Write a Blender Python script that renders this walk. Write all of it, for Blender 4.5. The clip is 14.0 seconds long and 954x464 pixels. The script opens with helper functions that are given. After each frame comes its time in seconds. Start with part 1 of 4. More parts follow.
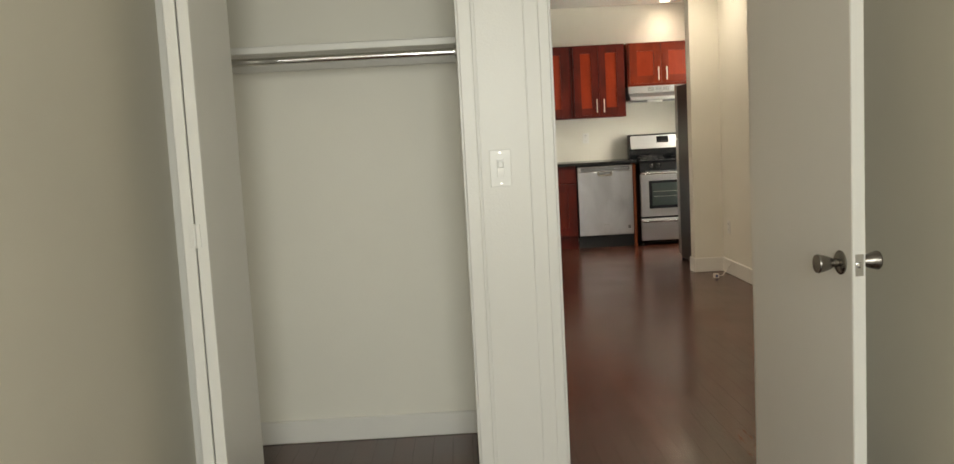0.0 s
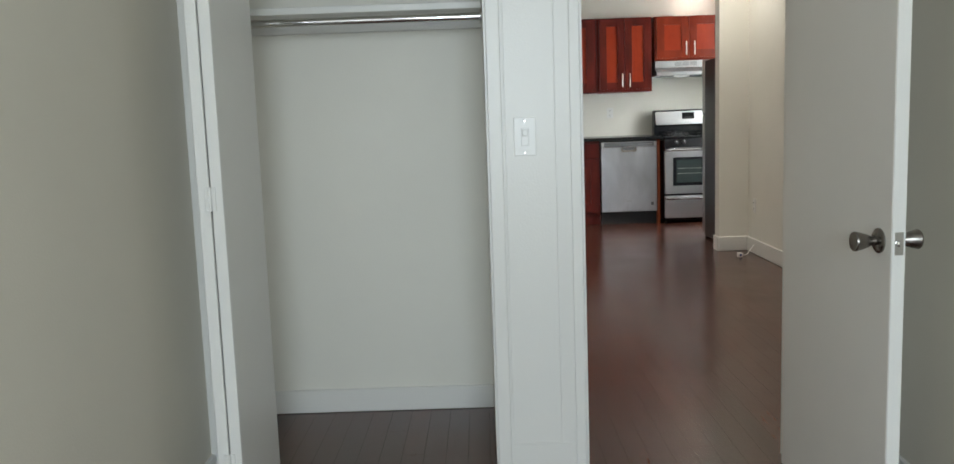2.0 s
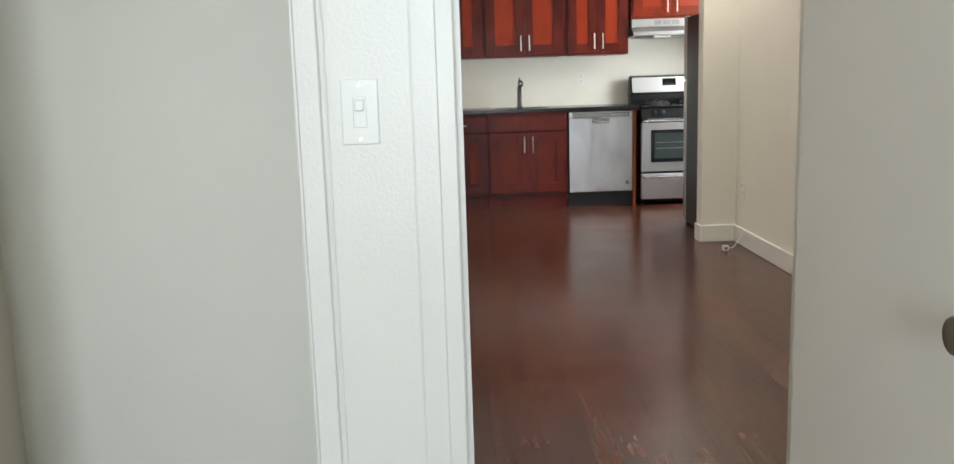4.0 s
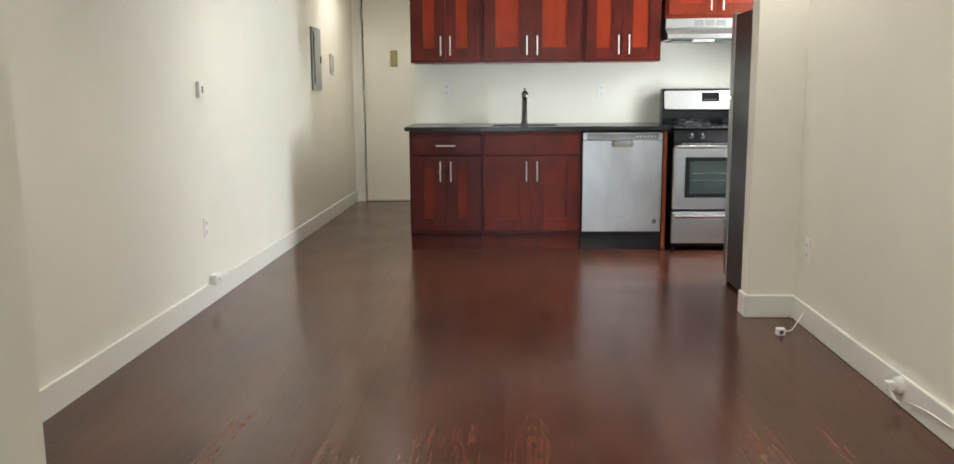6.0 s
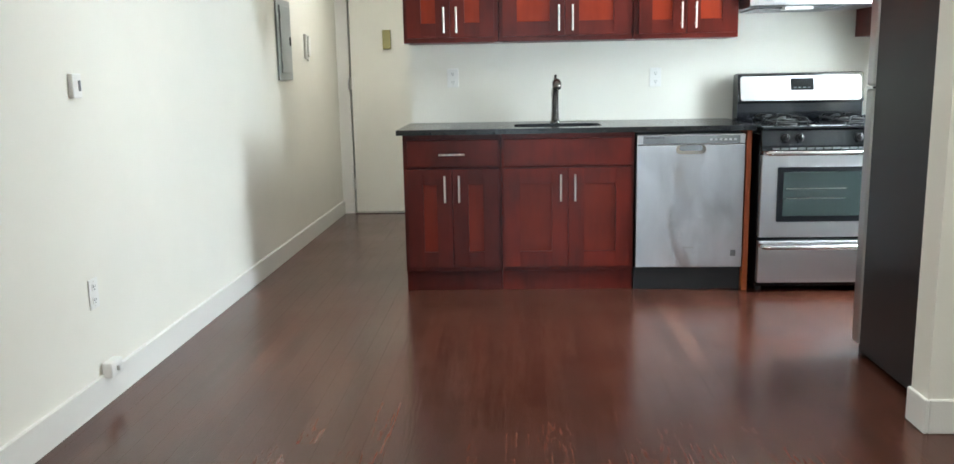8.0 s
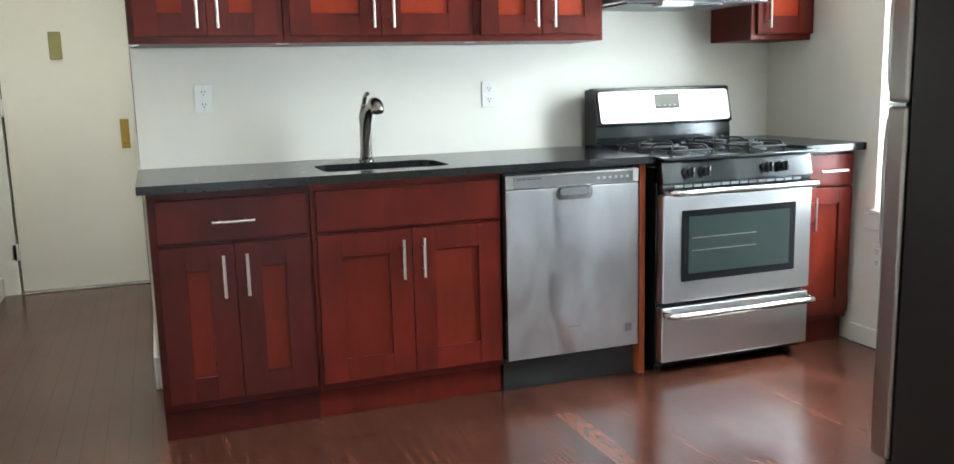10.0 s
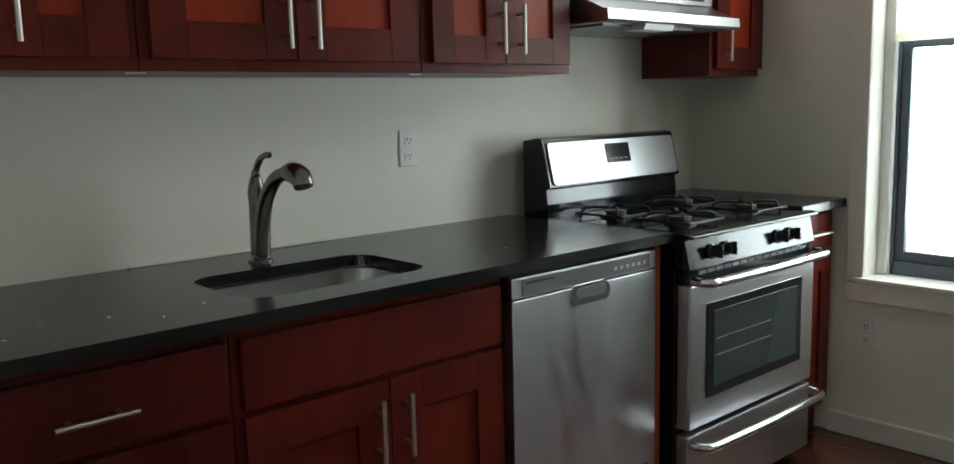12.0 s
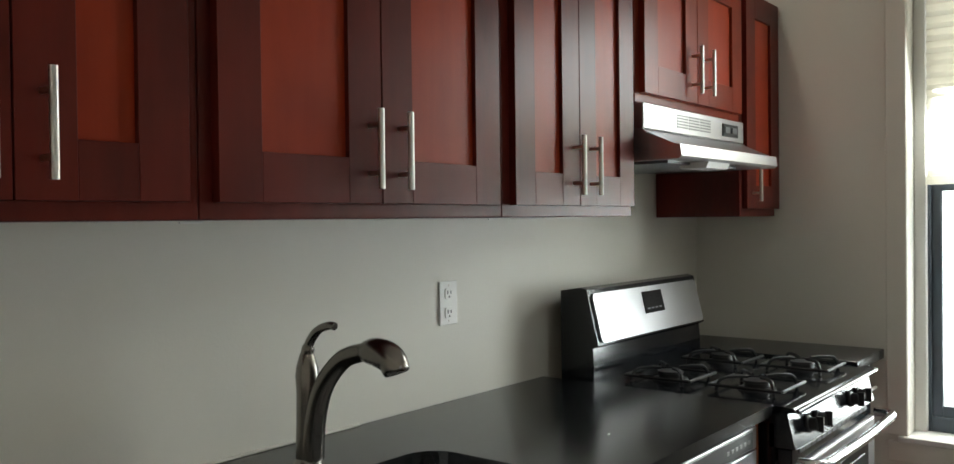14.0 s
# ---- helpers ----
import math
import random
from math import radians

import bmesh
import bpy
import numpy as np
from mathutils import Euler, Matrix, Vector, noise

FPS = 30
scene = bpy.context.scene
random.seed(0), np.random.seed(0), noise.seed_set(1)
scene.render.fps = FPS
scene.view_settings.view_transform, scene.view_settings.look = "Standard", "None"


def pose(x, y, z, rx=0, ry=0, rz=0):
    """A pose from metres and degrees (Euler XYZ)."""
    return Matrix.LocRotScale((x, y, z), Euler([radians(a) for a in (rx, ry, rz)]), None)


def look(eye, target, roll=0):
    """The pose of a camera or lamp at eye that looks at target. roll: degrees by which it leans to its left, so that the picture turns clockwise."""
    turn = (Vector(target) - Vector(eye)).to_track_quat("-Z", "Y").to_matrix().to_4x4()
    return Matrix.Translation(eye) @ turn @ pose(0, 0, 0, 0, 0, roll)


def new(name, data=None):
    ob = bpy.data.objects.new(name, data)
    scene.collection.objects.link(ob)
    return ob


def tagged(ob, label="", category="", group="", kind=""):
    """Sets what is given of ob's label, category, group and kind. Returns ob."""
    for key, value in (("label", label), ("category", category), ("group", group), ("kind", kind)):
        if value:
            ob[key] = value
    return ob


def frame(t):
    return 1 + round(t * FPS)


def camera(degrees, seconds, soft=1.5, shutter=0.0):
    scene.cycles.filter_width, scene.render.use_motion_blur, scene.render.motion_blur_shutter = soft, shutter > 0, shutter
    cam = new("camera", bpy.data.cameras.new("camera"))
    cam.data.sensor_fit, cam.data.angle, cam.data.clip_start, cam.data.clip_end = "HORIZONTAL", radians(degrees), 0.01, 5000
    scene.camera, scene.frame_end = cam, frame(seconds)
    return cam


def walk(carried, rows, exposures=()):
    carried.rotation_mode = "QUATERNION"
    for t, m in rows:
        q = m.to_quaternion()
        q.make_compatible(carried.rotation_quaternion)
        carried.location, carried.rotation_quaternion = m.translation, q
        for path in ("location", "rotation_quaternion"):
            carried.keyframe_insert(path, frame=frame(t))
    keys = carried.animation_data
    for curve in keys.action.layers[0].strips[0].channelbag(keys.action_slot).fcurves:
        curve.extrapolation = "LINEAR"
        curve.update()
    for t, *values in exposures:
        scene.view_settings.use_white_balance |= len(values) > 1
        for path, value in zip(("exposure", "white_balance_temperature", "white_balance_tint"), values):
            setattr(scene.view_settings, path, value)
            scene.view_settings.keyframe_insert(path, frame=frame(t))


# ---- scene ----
cam = camera(57.5, 14.0)
PATH = [
    (0, (-0.117, 0.119, 1.251), (-0.086, 2.108, 1.045), -3.1),
    (0.5, (-0.113, 0.106, 1.276), (-0.022, 2.104, 1.267), -2.5),
    (1, (-0.129, 0.071, 1.334), (-0.084, 2.048, 1.633), -2.0),
    (1.5, (-0.131, 0.116, 1.297), (-0.116, 2.114, 1.391), -1.5),
    (2, (-0.123, 0.196, 1.226), (-0.14, 2.179, 0.965), -2.0),
    (2.5, (-0.059, 0.383, 1.203), (-0.122, 2.355, 0.881), -2.5),
    (3, (0.008, 0.664, 1.19), (0.026, 2.633, 0.843), -2.3),
    (5.5, (0.580, 2.615, 1.236), (0.540, 4.590, 0.921), -0.3),
    (6, (0.63, 3.027, 1.241), (0.552, 4.999, 0.917), -0.4),
    (6.5, (0.66, 3.447, 1.255), (0.559, 5.415, 0.915), -0.3),
    (7, (0.64, 3.883, 1.238), (0.51, 5.846, 0.881), -0.7),
    (9.5, (0.058, 6.101, 1.326), (0.413, 8.036, 0.964), -2.5),
    (10, (-0.109, 6.546, 1.273), (0.567, 8.398, 0.937), -1.5),
    (10.5, (-0.225, 6.996, 1.304), (0.637, 8.768, 0.965), -1.4),
    (11, (-0.309, 7.372, 1.341), (0.778, 9.014, 0.99), -1.7),
    (11.5, (-0.31, 7.743, 1.336), (0.987, 9.24, 1.059), -1.5),
    (12, (-0.35, 8.135, 1.358), (0.96, 9.618, 1.069), -1.5),
    (12.5, (-0.335, 8.406, 1.4), (1.006, 9.882, 1.253), -2.5),
    (13, (-0.284, 8.619, 1.485), (1.126, 10.024, 1.679), -1.6),
    (13.5, (-0.308, 8.76, 1.516), (1.13, 10.132, 1.744), -0.3),
    (14, (-0.405, 8.907, 1.447), (1.162, 10.15, 1.419), -0.7),
]
EXPOSURES = [
    (0.0, 0.1, 8300, 11), (0.5, 0.25, 8800, 12), (1.0, 0.15, 10300, 14), (1.5, 0.15, 8300, 12), (2.0, 0.1, 6600, 9), (2.5, 0.3, 6500, 9), (3.0, 0.45, 6650, 10),
    (5.5, 0.75, 6800, 9), (7.0, 0.90, 6000, 4), (9.5, 1.02, 6000, 5), (10.5, 0.98, 6100, 3), (11.0, 0.65, 6150, 3), (11.5, 0.1, 6200, 3), (12.0, -0.75, 6450, 2), (12.5, -0.65, 6600, 4), (13.0, -0.5, 7000, 7), (13.5, -0.42, 7000, 7), (14.0, -0.6, 6800, 6),
]
walk(cam, [(t, look(eye, target, roll)) for t, eye, target, roll in PATH], EXPOSURES)

# ---- world, daylight and exposure ----
world = bpy.data.worlds.new("world")
scene.world = world
world.use_nodes = True
wn = world.node_tree.nodes
sky = wn.new("ShaderNodeTexSky")
sky.sky_type, sky.sun_disc = "NISHITA", False
sky.sun_elevation, sky.sun_rotation = radians(48), radians(120)
world.node_tree.links.new(sky.outputs[0], wn["Background"].inputs[0])
wn["Background"].inputs[1].default_value = 0.12
sun = new("sun", bpy.data.lights.new("sun", "SUN"))
sun.data.energy, sun.data.angle, sun.data.color = 2.0, radians(0.6), (1.0, 0.95, 0.88)
sun.matrix_world = look((8, -6, 12), (0, 0, 0))


def area_lamp(name, eye, target, w, h, watts, colour):
    ob = new(name, bpy.data.lights.new(name, "AREA"))
    ob.data.shape, ob.data.size, ob.data.size_y = "RECTANGLE", w, h
    ob.data.energy, ob.data.color = watts, colour
    ob.matrix_world = look(eye, target)
    return ob


SKY_BED, SKY_KIT, CAN_WATTS = 105.0, 72.0, 10.5
area_lamp("bedroom_daylight", (0.1, -2.03, 1.6), (0.1, 1.2, 0.0), 1.5, 1.5, SKY_BED, (0.76, 0.89, 1.0))
area_lamp("kitchen_daylight", (3.26, 9.155, 1.52), (0.9, 9.0, 0.5), 0.84, 1.66, SKY_KIT, (0.86, 0.94, 1.0))

# ---- materials ----


def material(name):
    m = bpy.data.materials.new(name)
    m.use_nodes = True
    return m, m.node_tree.nodes, m.node_tree.links, m.node_tree.nodes["Principled BSDF"]


def ramp(nodes, stops):
    r = nodes.new("ShaderNodeValToRGB")
    r.color_ramp.elements[0].position, r.color_ramp.elements[0].color = stops[0][0], (*stops[0][1], 1)
    r.color_ramp.elements[1].position, r.color_ramp.elements[1].color = stops[-1][0], (*stops[-1][1], 1)
    for p, c in stops[1:-1]:
        r.color_ramp.elements.new(p).color = (*c, 1)
    return r


def place_nodes(nodes, links, scale, shift=7.0):
    """World position, moved by each piece's own random number, then scaled."""
    g, o = nodes.new("ShaderNodeNewGeometry"), nodes.new("ShaderNodeObjectInfo")
    add = nodes.new("ShaderNodeMath")
    links.new(g.outputs["Random Per Island"], add.inputs[0])
    links.new(o.outputs["Random"], add.inputs[1])
    mul = nodes.new("ShaderNodeVectorMath")
    mul.operation = "SCALE"
    mul.inputs[0].default_value = (shift, shift * 3.1, shift * 1.7)
    links.new(add.outputs[0], mul.inputs["Scale"])
    plus = nodes.new("ShaderNodeVectorMath")
    links.new(g.outputs["Position"], plus.inputs[0])
    links.new(mul.outputs[0], plus.inputs[1])
    mp = nodes.new("ShaderNodeMapping")
    mp.inputs["Scale"].default_value = scale
    links.new(plus.outputs[0], mp.inputs[0])
    return mp, add


def noise_tex(nodes, links, vec, scale, detail=4.0, rough=0.55, distort=0.0):
    n = nodes.new("ShaderNodeTexNoise")
    n.inputs["Scale"].default_value, n.inputs["Detail"].default_value = scale, detail
    n.inputs["Roughness"].default_value, n.inputs["Distortion"].default_value = rough, distort
    links.new(vec.outputs[0], n.inputs["Vector"])
    return n


def bump(nodes, links, bsdf, height, strength, distance=0.01):
    b = nodes.new("ShaderNodeBump")
    b.inputs["Strength"].default_value, b.inputs["Distance"].default_value = strength, distance
    links.new(height, b.inputs["Height"])
    links.new(b.outputs[0], bsdf.inputs["Normal"])


def paint(name, colour, rough=0.55, stain=0.06, orange_peel=0.12):
    m, n, l, b = material(name)
    mp, _ = place_nodes(n, l, (1, 1, 1), 0.0)
    big = noise_tex(n, l, mp, 1.3, 5)
    lo = tuple(c * (1 - stain) for c in colour)
    r = ramp(n, [(0.3, lo), (0.7, colour)])
    l.new(big.outputs[0], r.inputs[0])
    l.new(r.outputs[0], b.inputs["Base Color"])
    b.inputs["Roughness"].default_value = rough
    fine = noise_tex(n, l, mp, 140.0, 3)
    wave = noise_tex(n, l, mp, 5.0, 3)
    mix = n.new("ShaderNodeMath")
    mix.operation = "MULTIPLY_ADD"
    l.new(wave.outputs[0], mix.inputs[0])
    mix.inputs[1].default_value = 2.0
    l.new(fine.outputs[0], mix.inputs[2])
    bump(n, l, b, mix.outputs[0], orange_peel, 0.004)
    return m


def cherry(name, dark, light, gloss=0.32):
    """Stained wood with the grain upright."""
    m, n, l, b = material(name)
    mp, rnd = place_nodes(n, l, (9, 9, 0.9), 5.0)
    grain = noise_tex(n, l, mp, 3.0, 6, 0.6, 0.6)
    mp2, _ = place_nodes(n, l, (1, 1, 0.6), 3.0)
    cloud = noise_tex(n, l, mp2, 5.0, 3)
    mixv = n.new("ShaderNodeMath")
    mixv.operation = "MULTIPLY_ADD"
    l.new(cloud.outputs[0], mixv.inputs[0])
    mixv.inputs[1].default_value = 0.9
    half = n.new("ShaderNodeMath")
    half.operation = "MULTIPLY"
    half.inputs[1].default_value = 0.35
    l.new(grain.outputs[0], half.inputs[0])
    l.new(half.outputs[0], mixv.inputs[2])
    r = ramp(n, [(0.35, dark), (0.9, light)])
    l.new(mixv.outputs[0], r.inputs[0])
    l.new(r.outputs[0], b.inputs["Base Color"])
    b.inputs["Roughness"].default_value = gloss
    b.inputs["Specular IOR Level"].default_value = 0.24
    bump(n, l, b, grain.outputs[0], 0.05, 0.002)
    return m


def math_node(nodes, links, op, a, b=None):
    m = nodes.new("ShaderNodeMath")
    m.operation = op
    for k, v in ((0, a), (1, b)):
        if v is None:
            continue
        if isinstance(v, (int, float)):
            m.inputs[k].default_value = v
        else:
            links.new(v, m.inputs[k])
    return m.outputs[0]


def oak_floor():
    """Plain-sawn oak: the saw cuts wandering growth rings into nested arches on each board."""
    m, n, l, b = material("stained_oak")

    def op(kind, a, c=None):
        return math_node(n, l, kind, a, c)
    uv = n.new("ShaderNodeUVMap")
    uv.uv_map = "board"
    xyz = n.new("ShaderNodeSeparateXYZ")
    l.new(uv.outputs[0], xyz.inputs[0])
    geo, info = n.new("ShaderNodeNewGeometry"), n.new("ShaderNodeObjectInfo")
    rnd = op("FRACT", op("MULTIPLY", op("ADD", geo.outputs["Random Per Island"], info.outputs["Random"]), 7.31))
    rnd2 = op("FRACT", op("MULTIPLY", rnd, 37.7))
    along = op("ADD", xyz.outputs[1], op("MULTIPLY", rnd, 53.0))
    # how far the heart of the log lies under the face, along the board
    slow = n.new("ShaderNodeCombineXYZ")
    l.new(op("MULTIPLY", along, 1.0), slow.inputs[1])
    l.new(op("MULTIPLY", rnd, 91.0), slow.inputs[2])
    depth = noise_tex(n, l, slow, 1.0, 2, 0.45)
    fine = n.new("ShaderNodeCombineXYZ")
    l.new(op("MULTIPLY", xyz.outputs[0], 38.0), fine.inputs[0])
    l.new(op("MULTIPLY", along, 8.0), fine.inputs[1])
    wob = noise_tex(n, l, fine, 1.0, 3, 0.55)
    across = op("ADD", xyz.outputs[0], op("MULTIPLY", op("SUBTRACT", rnd2, 0.5), 0.09))
    hh = op("MULTIPLY", depth.outputs[0], 0.17)
    dist = op("SQRT", op("ADD", op("MULTIPLY", across, across), op("MULTIPLY", hh, hh)))
    dist = op("ADD", dist, op("MULTIPLY", wob.outputs[0], 0.012))
    ring = op("FRACT", op("MULTIPLY", dist, 92.0))
    rings = ramp(n, [(0.0, (0.93, 0.93, 0.93)), (0.40, (1.0, 1.0, 1.0)), (0.66, (0.60, 0.58, 0.57)), (0.86, (0.36, 0.33, 0.32)), (1.0, (0.88, 0.88, 0.88))])
    l.new(ring, rings.inputs[0])
    hair = n.new("ShaderNodeCombineXYZ")
    l.new(op("MULTIPLY", xyz.outputs[0], 420.0), hair.inputs[0])
    l.new(op("MULTIPLY", along, 14.0), hair.inputs[1])
    pores = noise_tex(n, l, hair, 1.0, 3, 0.6)
    pr = ramp(n, [(0.36, (0.60, 0.57, 0.56)), (0.56, (1.0, 1.0, 1.0)), (0.75, (1.1, 1.1, 1.1))])
    l.new(pores.outputs[0], pr.inputs[0])
    long_grain = n.new("ShaderNodeCombineXYZ")
    l.new(op("MULTIPLY", xyz.outputs[0], 55.0), long_grain.inputs[0])
    l.new(op("MULTIPLY", along, 2.0), long_grain.inputs[1])
    l.new(op("MULTIPLY", rnd2, 17.0), long_grain.inputs[2])
    streaks = noise_tex(n, l, long_grain, 1.0, 3, 0.6, 0.8)
    sr = ramp(n, [(0.34, (0.46, 0.44, 0.43)), (0.52, (0.96, 0.98, 0.98)), (0.72, (1.10, 1.09, 1.08))])
    l.new(streaks.outputs[0], sr.inputs[0])
    board = ramp(n, [(0.0, (0.070, 0.0240, 0.0155)), (0.35, (0.093, 0.0320, 0.0205)), (0.85, (0.111, 0.0385, 0.0243)), (1.0, (0.136, 0.0490, 0.0300))])
    l.new(rnd, board.inputs[0])
    mp, _ = place_nodes(n, l, (1, 1, 1), 0.0)
    patch = noise_tex(n, l, mp, 2.2, 4, 0.6)
    wear = ramp(n, [(0.3, (0.80, 0.80, 0.80)), (0.7, (1.12, 1.10, 1.07))])
    l.new(patch.outputs[0], wear.inputs[0])
    col = board.outputs[0]
    for r, f in ((rings, 0.52), (sr, 0.7), (pr, 0.5), (wear, 1.0)):
        mx = n.new("ShaderNodeMixRGB")
        mx.blend_type = "MULTIPLY"
        mx.inputs[0].default_value = f
        l.new(col, mx.inputs[1])
        l.new(r.outputs[0], mx.inputs[2])
        col = mx.outputs[0]
    l.new(col, b.inputs["Base Color"])
    rg = n.new("ShaderNodeMapRange")
    rg.inputs[1].default_value, rg.inputs[2].default_value = 0.3, 0.7
    rg.inputs[3].default_value, rg.inputs[4].default_value = 0.18, 0.26
    l.new(patch.outputs[0], rg.inputs[0])
    l.new(rg.outputs[0], b.inputs["Roughness"])
    bump(n, l, b, rings.outputs[0], 0.10, 0.0012)
    return m


def metal(name, colour, rough, streak=(1, 1, 1), smudge=0.1, wipe=0.0):
    m, n, l, b = material(name)
    mp, _ = place_nodes(n, l, streak, 2.0)
    cloud = noise_tex(n, l, mp, 3.0, 3 if wipe else 2, 0.5, 0.9 if wipe else 0.3)
    cr = ramp(n, [(0.2, tuple(c * (1 - smudge) for c in colour)), (0.75, colour)])
    l.new(cloud.outputs[0], cr.inputs[0])
    l.new(cr.outputs[0], b.inputs["Base Color"])
    b.inputs["Metallic"].default_value = 1.0
    b.inputs["Roughness"].default_value = rough
    if wipe:
        # swirled wiping marks change how sharply the steel reflects
        swirl = noise_tex(n, l, mp, 4.0, 4, 0.55, 1.2)
        rr = n.new("ShaderNodeMapRange")
        rr.inputs[1].default_value, rr.inputs[2].default_value = 0.3, 0.7
        rr.inputs[3].default_value, rr.inputs[4].default_value = rough - wipe / 2, rough + wipe / 2
        l.new(swirl.outputs[0], rr.inputs[0])
        l.new(rr.outputs[0], b.inputs["Roughness"])
    return m


def gloss(name, colour, rough, fleck=0.0):
    m, n, l, b = material(name)
    mp, _ = place_nodes(n, l, (1, 1, 1), 1.0)
    t = noise_tex(n, l, mp, 60.0, 4, 0.7)
    r = ramp(n, [(0.35, colour), (0.8, tuple(min(1, c * (1 + 3 * fleck) + 0.02 * fleck) for c in colour))])
    l.new(t.outputs[0], r.inputs[0])
    l.new(r.outputs[0], b.inputs["Base Color"])
    b.inputs["Roughness"].default_value = rough
    return m


def glow(name, colour, strength):
    m, n, l, b = material(name)
    b.inputs["Base Color"].default_value = (*colour, 1)
    b.inputs["Emission Color"].default_value = (*colour, 1)
    b.inputs["Emission Strength"].default_value = strength
    return m


def clear_glass(name, tint=(1, 1, 1)):
    m, n, l, b = material(name)
    b.inputs["Base Color"].default_value = (*tint, 1)
    b.inputs["Transmission Weight"].default_value = 1.0
    b.inputs["Roughness"].default_value, b.inputs["IOR"].default_value = 0.02, 1.45
    return m


WALL = paint("wall_paint", (0.80, 0.775, 0.70), 0.5)
TRIM = paint("trim_paint", (0.775, 0.762, 0.725), 0.32, 0.04, 0.2)
BED_WALL = paint("bedroom_paint", (0.715, 0.672, 0.575), 0.5)
DOOR_PAINT = paint("door_paint", (0.83, 0.795, 0.745), 0.38, 0.05, 0.08)
CEIL = paint("ceiling_paint", (0.82, 0.80, 0.76), 0.8)
OAK = oak_floor()
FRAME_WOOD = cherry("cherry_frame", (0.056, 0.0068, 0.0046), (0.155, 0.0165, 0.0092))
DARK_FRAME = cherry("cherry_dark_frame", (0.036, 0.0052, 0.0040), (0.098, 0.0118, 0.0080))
ORANGE_FRAME = cherry("cherry_orange_frame", (0.14, 0.015, 0.0055), (0.27, 0.034, 0.011))
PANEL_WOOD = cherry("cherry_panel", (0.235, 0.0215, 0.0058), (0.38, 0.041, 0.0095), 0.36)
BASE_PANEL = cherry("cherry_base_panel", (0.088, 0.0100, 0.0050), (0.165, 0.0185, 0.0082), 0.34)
RAW_WOOD = cherry("cherry_edge", (0.24, 0.05, 0.018), (0.36, 0.09, 0.03), 0.45)
STEEL = metal("stainless_steel", (0.57, 0.57, 0.58), 0.34, (1, 1, 1), 0.08)
SMUDGED = metal("smudged_stainless", (0.66, 0.67, 0.70), 0.36, (2.0, 1, 0.9), 0.24, 0.16)
FRIDGE_STEEL = metal("fridge_steel", (0.46, 0.45, 0.44), 0.34, (1, 1, 1), 0.06)
CHROME = metal("polished_metal", (0.72, 0.72, 0.72), 0.16, (1, 1, 1), 0.03)
NICKEL = metal("brushed_nickel", (0.25, 0.23, 0.21), 0.26, (1, 1, 1), 0.05)
HANDLE = metal("satin_handle", (0.66, 0.63, 0.58), 0.28, (1, 1, 1), 0.04)
BRASS = metal("brass", (0.62, 0.44, 0.14), 0.25, (1, 1, 1), 0.06)
GRANITE = gloss("black_granite", (0.010, 0.011, 0.012), 0.2, 0.1)
ENAMEL = gloss("black_enamel", (0.008, 0.009, 0.011), 0.14)
IRON = gloss("cast_iron", (0.014, 0.014, 0.015), 0.5)
BLACK_SIDE = gloss("black_textured_side", (0.014, 0.013, 0.013), 0.42)
BLACK_PLASTIC = gloss("black_plastic", (0.009, 0.009, 0.010), 0.5)
GREY_PLASTIC = gloss("grey_plastic", (0.16, 0.165, 0.17), 0.3)
WHITE_PLASTIC = gloss("white_plastic", (0.78, 0.77, 0.74), 0.28)
GREY_PAINT = paint("grey_enamel", (0.36, 0.39, 0.39), 0.4, 0.06, 0.05)
OLIVE = paint("olive_paint", (0.33, 0.30, 0.12), 0.45, 0.08, 0.05)
OVEN_GLASS = gloss("oven_glass", (0.030, 0.040, 0.038), 0.06)
WINDOW_METAL = paint("window_grey", (0.085, 0.105, 0.13), 0.4, 0.1, 0.05)
SHADE_CLOTH = paint("pleated_shade", (0.80, 0.78, 0.71), 0.8)
sh_nodes, sh_links = SHADE_CLOTH.node_tree.nodes, SHADE_CLOTH.node_tree.links
sh_thin, sh_mix = sh_nodes.new("ShaderNodeBsdfTranslucent"), sh_nodes.new("ShaderNodeMixShader")
sh_thin.inputs[0].default_value, sh_mix.inputs[0].default_value = (0.86, 0.84, 0.76, 1), 0.6
sh_links.new(sh_nodes["Principled BSDF"].outputs[0], sh_mix.inputs[1])
sh_links.new(sh_thin.outputs[0], sh_mix.inputs[2])
sh_links.new(sh_mix.outputs[0], sh_nodes["Material Output"].inputs[0])
# Near-black for the painted shade in door gaps, and for dark board joints.
GAP_SHADE_JOINTS = gloss("gap_shade_and_joints", (0.01, 0.01, 0.01), 0.6)
GLASS = clear_glass("window_glass", (0.97, 0.99, 0.98))
LENS = glow("lamp_lens", (1.0, 0.93, 0.80), 24.0)
DAY = glow("daylight_backdrop", (0.93, 0.97, 1.0), 5.0)
# The far building's daylight is put into emission, brighter wall and dimmer openings.
FACADE_GLOW = glow("distant_facade_glow", (0.42, 0.47, 0.56), 1.5)
OPENINGS_GLOW = glow("distant_openings_glow", (0.25, 0.28, 0.36), 1.0)
BLUE = gloss("blue_plastic", (0.03, 0.07, 0.22), 0.3)

# ---- mesh helpers ----


